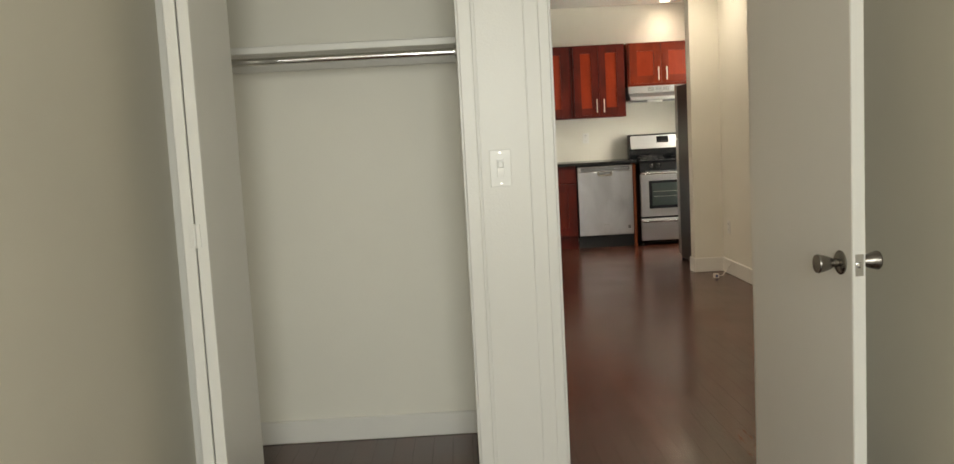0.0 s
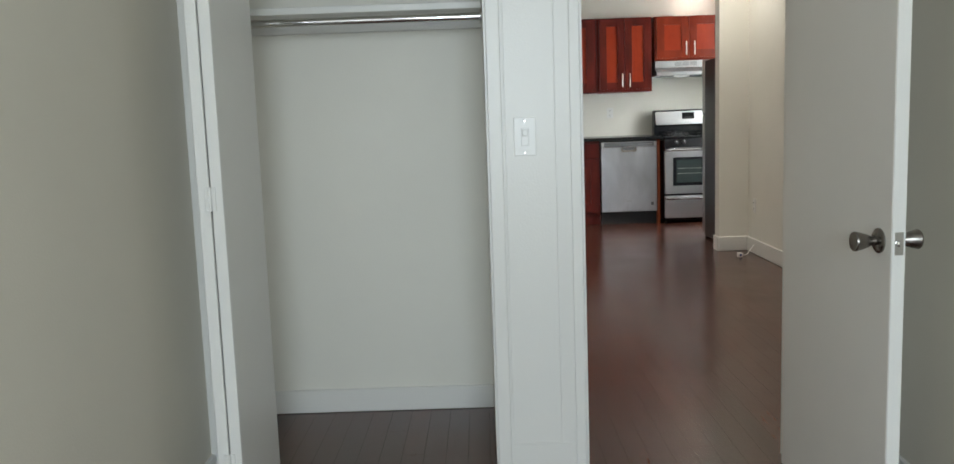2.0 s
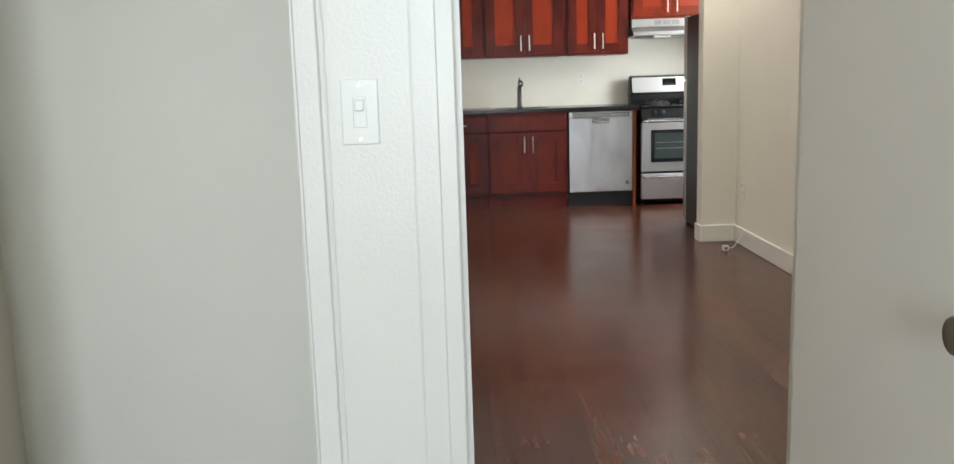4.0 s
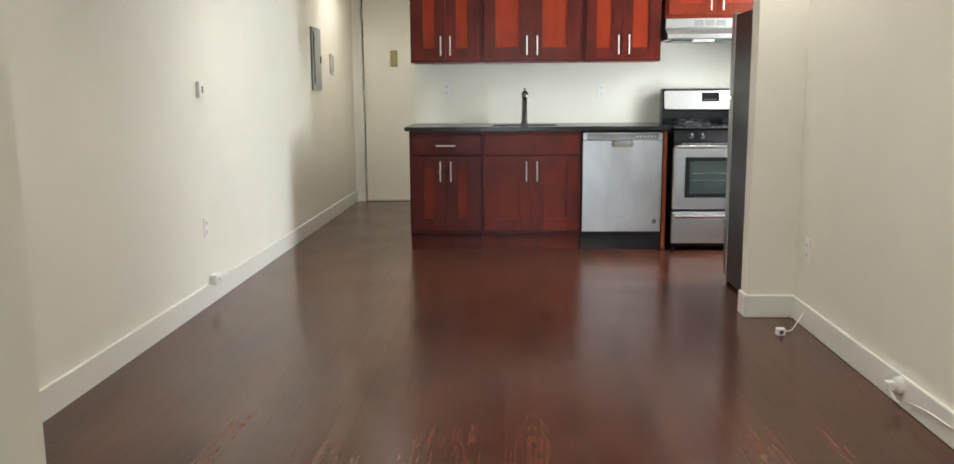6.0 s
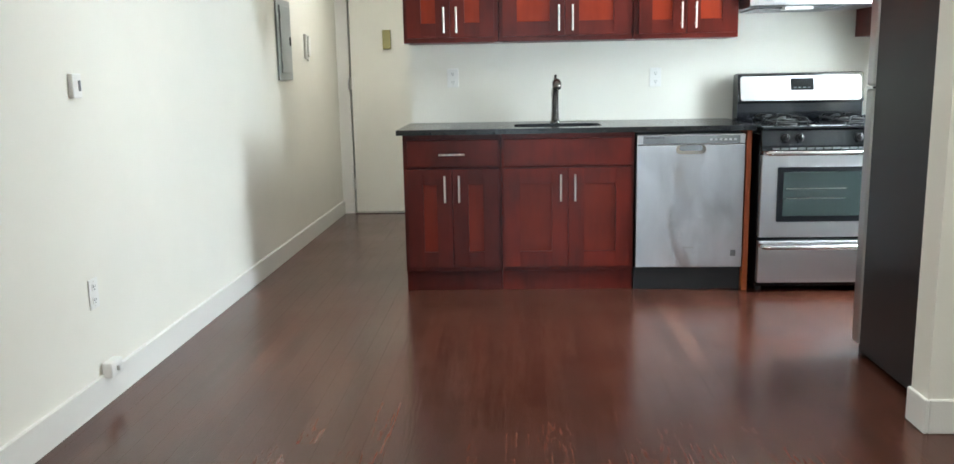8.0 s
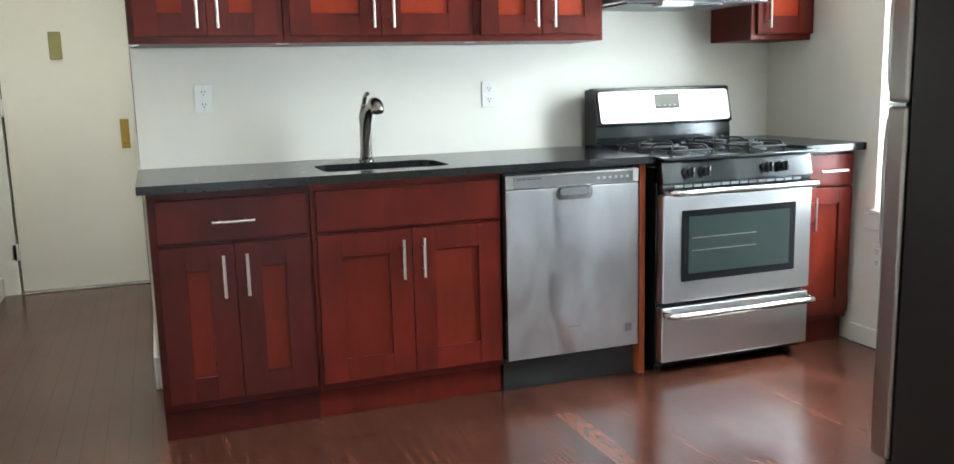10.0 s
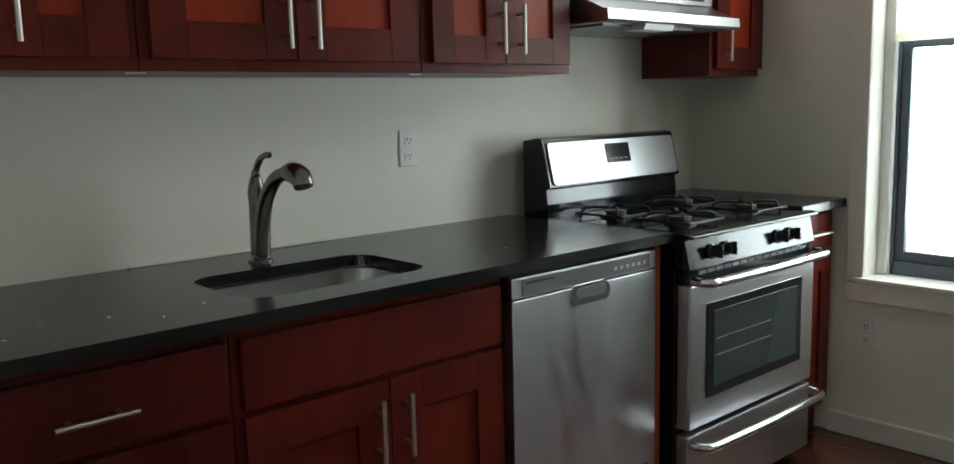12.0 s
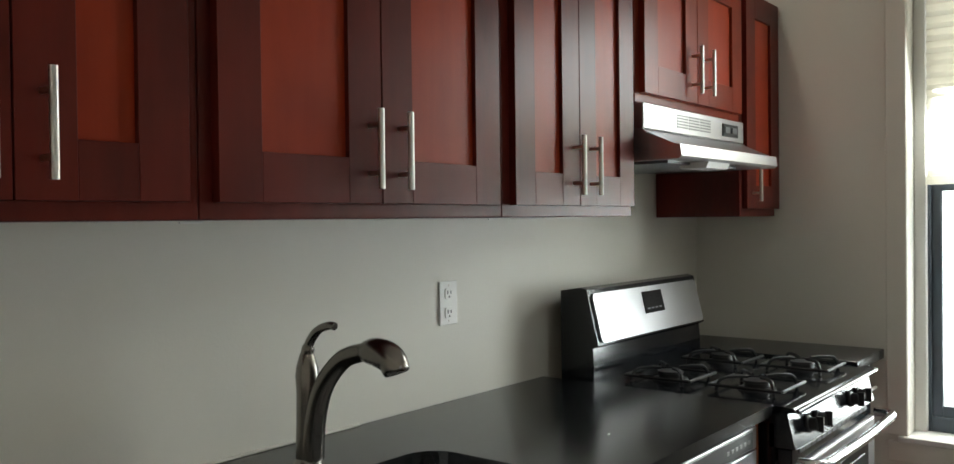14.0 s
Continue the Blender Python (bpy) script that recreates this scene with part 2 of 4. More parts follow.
def finish(name, bm, mat, smooth=False):
    bmesh.ops.recalc_face_normals(bm, faces=bm.faces)
    me = bpy.data.meshes.new(name)
    bm.to_mesh(me)
    bm.free()
    me.materials.append(mat)
    if smooth:
        for p in me.polygons:
            p.use_smooth = True
        me.set_sharp_from_angle(angle=radians(35))
    return me


def part(name, bm, mat, parent=None, label="", smooth=False):
    ob = new(name, finish(name, bm, mat, smooth))
    if parent is not None:
        ob.parent = parent
    return tagged(ob, label)


def empty(name, label, category, group="", kind="", at=(0, 0, 0)):
    ob = new(name)
    ob.empty_display_size = 0.05
    ob.location = at
    return tagged(ob, label, category, group, kind)


def box(x0, x1, y0, y1, z0, z1, r=0.0, seg=2, bm=None):
    own = bmesh.new()
    bmesh.ops.create_cube(own, size=1.0)
    for v in own.verts:
        v.co = Vector(((x0 + x1) / 2 + v.co.x * (x1 - x0), (y0 + y1) / 2 + v.co.y * (y1 - y0), (z0 + z1) / 2 + v.co.z * (z1 - z0)))
    if r > 0:
        bmesh.ops.bevel(own, geom=list(own.edges), offset=r, segments=seg, profile=0.5, affect="EDGES")
    if bm is None:
        return own
    return merge(bm, own)


def merge(bm, other):
    me = bpy.data.meshes.new("join")
    other.to_mesh(me)
    other.free()
    bm.from_mesh(me)
    bpy.data.meshes.remove(me)
    return bm


def prism(outline, axis, a, b, bm=None):
    """A closed outline of 2D points drawn out along an axis from a to b."""
    bm = bm or bmesh.new()

    def at(p, w):
        return {"x": (w, p[0], p[1]), "y": (p[0], w, p[1]), "z": (p[0], p[1], w)}[axis]
    lo = [bm.verts.new(at(p, a)) for p in outline]
    hi = [bm.verts.new(at(p, b)) for p in outline]
    n = len(outline)
    for i in range(n):
        bm.faces.new((lo[i], lo[(i + 1) % n], hi[(i + 1) % n], hi[i]))
    bm.faces.new(lo[::-1])
    bm.faces.new(hi)
    return bm


def sweep(path, radii, seg=14, bm=None, flat=1.0):
    """A round bar along a path, with a radius at each point; closed at both ends."""
    bm = bm or bmesh.new()
    pts = [Vector(p) for p in path]
    if not hasattr(radii, "__len__"):
        radii = [radii] * len(pts)
    rings, side = [], None
    for i, p in enumerate(pts):
        d = (pts[min(i + 1, len(pts) - 1)] - pts[max(i - 1, 0)]).normalized()
        if side is None:
            side = d.orthogonal().normalized()
        side = (side - d * side.dot(d)).normalized()
        up = d.cross(side)
        rings.append([bm.verts.new(p + (side * math.cos(a) + up * math.sin(a) * flat) * radii[i]) for a in (2 * math.pi * k / seg for k in range(seg))])
    for a, b in zip(rings, rings[1:]):
        for k in range(seg):
            bm.faces.new((a[k], a[(k + 1) % seg], b[(k + 1) % seg], b[k]))
    bm.faces.new(rings[0][::-1])
    bm.faces.new(rings[-1])
    return bm


def arc(points, n=8):
    """A smooth curve through control points."""
    pts, out = [Vector(p) for p in points], []
    for i in range(len(pts) - 1):
        p0, p1, p2, p3 = pts[max(i - 1, 0)], pts[i], pts[i + 1], pts[min(i + 2, len(pts) - 1)]
        for k in range(n):
            t = k / n
            out.append(0.5 * (2 * p1 + (p2 - p0) * t + (2 * p0 - 5 * p1 + 4 * p2 - p3) * t * t + (3 * p1 - p0 - 3 * p2 + p3) * t ** 3))
    return out + [pts[-1]]


def rounded(x0, x1, y0, y1, r, n=5):
    out = []
    for cx, cy, a0 in ((x1 - r, y1 - r, 0), (x0 + r, y1 - r, 90), (x0 + r, y0 + r, 180), (x1 - r, y0 + r, 270)):
        for k in range(n + 1):
            a = radians(a0 + 90 * k / n)
            out.append((cx + r * math.cos(a), cy + r * math.sin(a)))
    return out


def disc(centre, axis, radius, depth, seg=24, bm=None):
    c = Vector(centre)
    d = {"x": Vector((1, 0, 0)), "y": Vector((0, 1, 0)), "z": Vector((0, 0, 1))}[axis]
    return sweep([c, c + d * depth], radius, seg, bm)


# ---- the rooms ----
X_WEST, X_EAST, X_KIT, X_BED, X_HALL = -1.092, 2.172, 2.985, 1.19, 0.17
Y_DOOR, Y_HALL, Y_PIL, Y_BACK, Y_ENTRY, Y_SOUTH = 3.08, 3.93, 7.706, 10.435, 12.745, -2.0
Z_CEIL, Z_BED = 2.74, 3.05


def structure(name, boxes, mat, label="", category="wall"):
    bm = bmesh.new()
    for b in boxes:
        box(*b, bm=bm)
    ob = part(name, bm, mat, None, label)
    return tagged(ob, label, category, kind="structure")




def west_x(y):
    """The long living room wall runs slightly askew."""
    return -1.160 + 0.0077 * (y - 7.0)


ww = prism([(west_x(Y_HALL), Y_HALL), (west_x(Y_ENTRY), Y_ENTRY + 0.12), (-1.32, Y_ENTRY + 0.12), (-1.32, Y_HALL)], "z", 0, Z_BED)
tagged(part("wall_west", ww, WALL), "long off-white painted living room wall", "wall", kind="structure")
structure("wall_bedroom_west", [(X_WEST - 0.12, X_WEST, Y_SOUTH - 0.12, Y_HALL, 0, Z_BED)], BED_WALL, "greyish off-white painted bedroom wall")
structure("wall_bedroom_east", [(X_BED, X_BED + 0.14, Y_SOUTH - 0.12, Y_DOOR, 0, Z_BED)], BED_WALL, "greyish off-white painted wall behind the open door")
structure("wall_bedroom_south", [(X_WEST, -0.65, Y_SOUTH - 0.12, Y_SOUTH, 0, Z_BED), (0.85, X_BED, Y_SOUTH - 0.12, Y_SOUTH, 0, Z_BED),
                                 (-0.65, 0.85, Y_SOUTH - 0.12, Y_SOUTH, 0, 0.85), (-0.65, 0.85, Y_SOUTH - 0.12, Y_SOUTH, 2.35, Z_BED)], BED_WALL, "bedroom wall with a window opening")
O_L, O_R, O_T = 0.207, 0.905, 1.952
C_L, C_R, C_T = -1.0, -0.105, 1.985
structure("wall_door", [(X_WEST, C_L, Y_DOOR, 3.175, 0, Z_BED), (C_L, C_R, Y_DOOR, 3.175, C_T, 2.095), (C_L, C_R, Y_DOOR, 3.175, 2.93, Z_BED),
                        (C_R, X_HALL, Y_DOOR, 3.175, 0, Z_BED), (X_HALL, 1.40, Y_DOOR, 3.175, 2.93, Z_BED),
                        (O_R + 0.045, 1.40, Y_DOOR, 3.175, 0, 2.93), (X_HALL, O_R + 0.045, Y_DOOR + 0.02, 3.175, 2.012, 2.04)],
          TRIM, "painted partition holding the closet, cupboard and doorway")
structure("wall_closet_side", [(C_R, 0.108, 3.175, 3.785, 0, Z_CEIL)], WALL, "short hallway wall beside the closet")
structure("wall_closet_back", [(-1.25, 0.108, 3.785, Y_HALL, 0, Z_CEIL)], WALL, "white back wall of the closet")
structure("closet_ceiling", [(X_WEST, C_R, 3.175, 3.785, 2.03, 2.09)], WALL, "painted board closing the closet above", "ceiling")
structure("wall_hall_east", [(1.262, 1.40, 3.175, Y_HALL, 0, Z_CEIL)], WALL, "short off-white hallway wall")
structure("wall_living_south", [(1.40, X_EAST + 0.12, Y_HALL - 0.12, Y_HALL, 0, Z_CEIL)], WALL, "off-white living room wall beside the hallway")
structure("wall_east", [(X_EAST, X_EAST + 0.12, Y_HALL, Y_PIL, 0, Z_CEIL)], WALL, "off-white painted living room wall with outlets")
structure("wall_pillar", [(1.918, X_KIT + 0.2, Y_PIL, Y_PIL + 0.13, 0, Z_CEIL)], WALL, "projecting white wall end beside the refrigerator")
W_Y0, W_Y1, W_Z0, W_Z1 = 8.70, 9.632, 0.645, 2.49
structure("wall_kitchen_east", [(X_KIT, X_KIT + 0.2, Y_PIL + 0.13, W_Y0, 0, Z_CEIL), (X_KIT, X_KIT + 0.2, W_Y1, Y_BACK, 0, Z_CEIL),
                                (X_KIT, X_KIT + 0.2, W_Y0, W_Y1, 0, W_Z0), (X_KIT, X_KIT + 0.2, W_Y0, W_Y1, W_Z1, Z_CEIL)], WALL, "off-white kitchen wall with a window opening")
structure("wall_kitchen_back", [(-0.178, X_KIT + 0.2, Y_BACK, Y_BACK + 0.12, 0, Z_CEIL)], WALL, "off-white painted kitchen wall above the counter")
structure("wall_passage", [(-0.178, -0.02, Y_BACK + 0.12, Y_ENTRY, 0, Z_CEIL)], WALL, "white wall of the entrance passage")
D_L, D_R, D_T = -1.002, -0.215, 2.27
structure("wall_entry", [(-1.25, D_L - 0.004, Y_ENTRY, Y_ENTRY + 0.12, 0, Z_CEIL), (D_R + 0.004, -0.02, Y_ENTRY, Y_ENTRY + 0.12, 0, Z_CEIL),
                         (D_L - 0.004, D_R + 0.004, Y_ENTRY, Y_ENTRY + 0.12, D_T + 0.006, Z_CEIL),
                         (D_L - 0.004, D_R + 0.004, Y_ENTRY + 0.07, Y_ENTRY + 0.12, 0, D_T + 0.006)], TRIM, "painted wall round the entrance door")
structure("ceiling_bedroom", [(X_WEST - 0.12, 1.40, Y_SOUTH - 0.12, 3.175, Z_BED, Z_BED + 0.1)], CEIL, "white bedroom ceiling", "ceiling")
structure("ceiling", [(X_WEST - 0.12, X_KIT + 0.2, 3.175, Y_ENTRY + 0.12, Z_CEIL, Z_CEIL + 0.1)], CEIL, "white ceiling with recessed lamps", "ceiling")


def baseboard(boxes, label="white painted baseboard", h=0.105):
    bm = bmesh.new()
    for x0, x1, y0, y1 in boxes:
        box(x0, x1, y0, y1, 0.0, h, 0.004, 1, bm)
    return tagged(part("baseboard", bm, TRIM), label, "baseboard", kind="structure")


B = 0.016
wb = prism([(west_x(Y_HALL) + B, Y_HALL + B), (west_x(Y_ENTRY) + B, Y_ENTRY - 0.004), (west_x(Y_ENTRY), Y_ENTRY - 0.004), (west_x(Y_HALL), Y_HALL + B)], "z", 0, 0.122)
tagged(part("baseboard", wb, TRIM), "long white painted baseboard along the living room", "baseboard", kind="structure")
baseboard([(west_x(Y_HALL), 0.108, Y_HALL, Y_HALL + B)], h=0.145)
baseboard([(0.108, 0.108 + B, 3.18, Y_HALL)])
baseboard([(X_EAST - B, X_EAST, Y_HALL, Y_PIL - B), (1.918, X_EAST, Y_PIL - B, Y_PIL), (1.918 - B, 1.918, Y_PIL - B, Y_PIL + 0.13)], h=0.125)
baseboard([(X_KIT - B, X_KIT, Y_PIL + 0.13, 9.76)], h=0.09)
baseboard([(X_WEST, C_R, 3.785 - B, 3.785), (X_WEST, X_WEST + B, 3.175, 3.785 - B)], "white baseboard inside the closet", 0.10)
baseboard([(X_WEST, X_WEST + B, Y_SOUTH, Y_DOOR)])
baseboard([(X_BED - B, X_BED, Y_SOUTH, Y_DOOR)])
baseboard([(-0.178 - B, -0.178, Y_BACK - B, Y_ENTRY), (-0.178, -0.160, Y_BACK - B, Y_BACK)], h=0.145)
baseboard([(1.40, X_EAST - B, Y_HALL, Y_HALL + B)])

# door lining, casing and transom
lining = bmesh.new()
box(X_HALL, O_L, Y_DOOR - 0.002, 3.175, 0, 2.93, 0.003, 1, lining)
box(O_R, O_R + 0.045, Y_DOOR - 0.002, 3.175, 0, 2.93, 0.003, 1, lining)
box(O_L, O_R, Y_DOOR - 0.002, 3.175, O_T, 2.024, 0.003, 1, lining)
box(O_L, O_R, Y_DOOR - 0.006, 3.175, 2.030, 2.093, 0.004, 1, lining)
box(O_L, O_R, Y_DOOR, 3.175, 2.86, 2.93, 0.003, 1, lining)
box(O_L, O_L + 0.012, 3.12, 3.165, 0, O_T, 0, 1, lining)
box(O_L + 0.012, O_R, 3.12, 3.165, O_T - 0.014, O_T, 0, 1, lining)
box(O_R - 0.010, O_R, 3.095, 3.115, 2.093, 2.86, 0.003, 1, lining)
tagged(part("trim_doorway", lining, TRIM), "cream painted door frame with a transom above", "door frame", kind="structure")
transom = tagged(new("window_1"), "fixed glass transom above the bedroom door", "window", kind="structure")
part("pane", box(O_L, O_R - 0.010, 3.10, 3.106, 2.093, 2.86), GLASS, transom).visible_shadow = False
bm = bmesh.new()
box(-0.099, -0.053, Y_DOOR - 0.010, Y_DOOR, 0, 2.93, 0.003, 1, bm)
box(C_L, -0.099, Y_DOOR - 0.010, Y_DOOR, 1.995, 2.085, 0.003, 1, bm)
box(X_WEST, C_L - 0.004, Y_DOOR - 0.010, Y_DOOR, 0, 2.93, 0.003, 1, bm)
tagged(part("trim_closet", bm, TRIM), "cream painted flat casing round the closet", "trim", kind="structure")
bm = bmesh.new()
for b in ((-0.045, 0.166, 0.10, 0.106), (-0.045, 0.166, 1.935, 1.94), (-0.045, -0.041, 0.106, 1.935), (0.120, 0.124, 0.106, 1.935)):
    box(b[0], b[1], Y_DOOR - 0.004, Y_DOOR, b[2], b[3], 0.001, 1, bm)
tagged(part("trim_pier", bm, TRIM), "thin painted moulding on the narrow pier", "trim", kind="structure")
bm = box(C_L, C_R, 3.125, 3.15, C_T - 0.022, C_T, 0.002, 1)
tagged(part("closet_track", bm, TRIM), "painted sliding track under the closet header", "door track", kind="structure")

# bedroom window
wb = tagged(new("window_2"), "bedroom window with a white frame", "window", kind="structure")
bm = bmesh.new()
for b in ((-0.65, -0.60, 0.85, 2.35), (0.80, 0.85, 0.85, 2.35), (-0.60, 0.80, 0.85, 0.90), (-0.60, 0.80, 2.30, 2.35), (-0.60, 0.80, 1.58, 1.63)):
    box(b[0], b[1], Y_SOUTH - 0.09, Y_SOUTH - 0.05, b[2], b[3], 0.004, 1, bm)
part("window_frame", bm, TRIM, wb)

# ---- kitchen window ----
wk = tagged(new("window_3"), "kitchen window in a dark grey metal frame, shade half lowered", "window", kind="structure")
FX = X_KIT + 0.13
bm = bmesh.new()
for y0, y1, z0, z1 in ((W_Y0, W_Y0 + 0.05, W_Z0, W_Z1), (W_Y1 - 0.05, W_Y1, W_Z0, W_Z1), (W_Y0 + 0.05, W_Y1 - 0.05, W_Z0, W_Z0 + 0.06), (W_Y0 + 0.05, W_Y1 - 0.05, W_Z1 - 0.05, W_Z1)):
    box(FX, FX + 0.05, y0, y1, z0, z1, 0.004, 1, bm)
part("window_frame", bm, WINDOW_METAL, wk)
bm = bmesh.new()
for y0, y1, z0, z1 in ((W_Y0 + 0.05, W_Y0 + 0.085, W_Z0 + 0.06, 1.58), (W_Y1 - 0.085, W_Y1 - 0.05, W_Z0 + 0.06, 1.58), (W_Y0 + 0.085, W_Y1 - 0.085, W_Z0 + 0.06, W_Z0 + 0.10), (W_Y0 + 0.085, W_Y1 - 0.085, 1.53, 1.58)):
    box(FX + 0.012, FX + 0.04, y0, y1, z0, z1, 0.003, 1, bm)
part("sash", bm, WINDOW_METAL, wk)
part("pane", box(FX + 0.024, FX + 0.028, W_Y0 + 0.085, W_Y1 - 0.085, W_Z0 + 0.10, 1.53), GLASS, wk).visible_shadow = False
part("window_sill", box(X_KIT - 0.028, FX, W_Y0 - 0.06, W_Y1 + 0.03, W_Z0 - 0.012, W_Z0 + 0.008, 0.004), TRIM, wk, "white painted sill")
bm = bmesh.new()
for y0, y1, z0, z1 in ((W_Y0 - 0.09, W_Y0, W_Z0 + 0.008, W_Z1 + 0.09), (W_Y1, W_Y1 + 0.07, W_Z0 + 0.008, W_Z1 + 0.09), (W_Y0, W_Y1, W_Z1, W_Z1 + 0.09)):
    box(X_KIT - 0.014, X_KIT, y0, y1, z0, z1, 0.003, 1, bm)
box(X_KIT - 0.02, X_KIT, W_Y0 - 0.05, W_Y1 + 0.065, W_Z0 - 0.085, W_Z0 - 0.012, 0.003, 1, bm)
part("casing", bm, WALL, wk, "flat casing painted like the wall")
bm = bmesh.new()
for y0, y1 in ((W_Y1 - 0.04, W_Y1), (W_Y0, W_Y0 + 0.04)):
    box(FX - 0.03, FX, y0, y1, W_Z0 + 0.008, W_Z1, 0.003, 1, bm)
part("jamb_liner", bm, TRIM, wk)
shade = empty("window_shade", "cream pleated shade lowered over the upper window", "window shade")
bm = bmesh.new()
zz, k = 1.585, 0
front, back = [], []
while zz < W_Z1 - 0.03:
    front.append((FX - 0.045 + (0.016 if k % 2 else 0), zz))
    zz += 0.022
    k += 1
outline = front + [(p[0] + 0.0015, p[1]) for p in front[::-1]]
prism([(p[0], p[1]) for p in outline], "y", W_Y0 + 0.045, W_Y1 - 0.045, bm)
part("pleats", bm, SHADE_CLOTH, shade)
part("bottom_rail", box(FX - 0.045, FX - 0.012, W_Y0 + 0.042, W_Y1 - 0.042, 1.555, 1.585, 0.004), SHADE_CLOTH, shade)
part("headrail", box(FX - 0.05, FX - 0.005, W_Y0 + 0.042, W_Y1 - 0.042, W_Z1 - 0.035, W_Z1 - 0.002, 0.004), GREY_PLASTIC, shade)
# outdoors
bd = tagged(part("backdrop", box(9.0, 9.1, 2.0, 20.0, -4.0, 9.0), DAY), "bright overcast daylight outside the window", "backdrop", kind="structure")
# Wall and openings glow by themselves instead of catching daylight.
house = empty("apartment_building", "pale distant apartment building seen through the window, glowing in place of daylight", "building")
part("wall", box(8.5, 8.9, 11.86, 12.62, -6.0, 1.95), FACADE_GLOW, house)
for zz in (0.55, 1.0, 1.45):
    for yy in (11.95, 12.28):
        part("window", box(8.46, 8.5, yy, yy + 0.22, zz, zz + 0.32), OPENINGS_GLOW, house)
bg = tagged(part("ground", box(3.4, 60, -30, 40, -6.2, -6.0), paint("yard_concrete", (0.3, 0.3, 0.29), 0.9)), "pale concrete yard below the window", "ground", kind="structure")

# ---- recessed ceiling lamps, three of them added as fill ----


def downlight(x, y, watts):
    z = Z_CEIL
    can = empty("ceiling_lamp", "lit recessed ceiling lamp with white trim ring, existing or added as fill", "ceiling lamp", "recessed ceiling lamps", at=(x, y, z))
    bm = bmesh.new()
    prof = [(0.058, -0.004), (0.060, -0.010), (0.082, -0.006), (0.085, 0.0)]
    rows = [[bm.verts.new((r * math.cos(a), r * math.sin(a), h)) for a in (2 * math.pi * k / 32 for k in range(32))] for r, h in prof]
    for a, b in zip(rows, rows[1:]):
        for k in range(32):
            bm.faces.new((a[k], a[(k + 1) % 32], b[(k + 1) % 32], b[k]))
    part("trim_ring", bm, WHITE_PLASTIC, can, smooth=True)
    part("lens", disc((0, 0, -0.005), "z", 0.0585, 0.004, 32), LENS, can, "glowing round lens")
    lamp = new("ceiling_light", bpy.data.lights.new("ceiling_light", "SPOT"))
    lamp.data.energy, lamp.data.color, lamp.data.shadow_soft_size = watts, (1.0, 0.96, 0.89), 0.055
    lamp.data.spot_size, lamp.data.spot_blend = radians(140), 1.0
    lamp.matrix_world = look((x, y, z - 0.03), (x, y, 0))


# The last three cans are unseen, added to brighten the living room and passage.
CANS_AND_FILL = [(1.164, 4.06), (1.165, 5.64), (1.785, 7.26), (2.32, 10.20), (-0.05, 5.50), (-0.05, 8.30), (-0.60, 11.50)]
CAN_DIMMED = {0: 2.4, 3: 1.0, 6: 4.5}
for k, c in enumerate(CANS_AND_FILL):
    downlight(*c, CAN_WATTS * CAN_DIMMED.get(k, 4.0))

# ---- bedroom things ----
# the open flush door, hinged on the opening's far jamb
door = empty("door_1", "open flush bedroom door painted warm grey, knob on both sides", "door", at=(O_R + 0.002, Y_DOOR - 0.012, 0.0))
door.rotation_euler = (0, 0, radians(92.2))
# built lying along -x from the hinge, face towards -y when shut
DW_ = 0.705
part("leaf", box(-DW_, -0.002, 0.0, 0.036, 0.012, 1.945, 0.002, 1), DOOR_PAINT, door)
part("edge_band", box(-DW_ - 0.002, -DW_, 0.0015, 0.0345, 0.014, 1.943), TRIM, door, "paler painted door edge")


def lathe(profile, axis_from, direction, seg=20, bm=None):
    """Turned shape: (distance along, radius) pairs."""
    p, d = Vector(axis_from), Vector(direction)
    return sweep([p + d * a for a, _ in profile], [r for _, r in profile], seg, bm)


for sgn, y0, nm in ((-1, 0.0, "knob"), (1, 0.036, "knob")):
    prof = [(0, 0.033), (0.004, 0.033), (0.010, 0.025), (0.012, 0.013), (0.022, 0.012), (0.030, 0.0165), (0.048, 0.0225), (0.064, 0.0262), (0.068, 0.0245), (0.069, 0.015)]
    part(nm, lathe(prof, (-DW_ + 0.062, y0, 0.875), (0, sgn, 0)), NICKEL, door, "worn brushed metal door knob", True)
part("latch_plate", box(-DW_ - 0.0035, -DW_ - 0.002, 0.007, 0.029, 0.846, 0.904), CHROME, door, "screwed metal latch plate")
part("latch_bolt", lathe([(0, 0.008), (0.006, 0.007), (0.008, 0.004)], (-DW_ - 0.0035, 0.018, 0.875), (-1, 0, 0), 12), CHROME, door)
for zz in (0.25, 1.70):
    part("hinge", sweep([(0.0, -0.004, zz - 0.045), (0.0, -0.004, zz + 0.045)], 0.006, 10), TRIM, door)

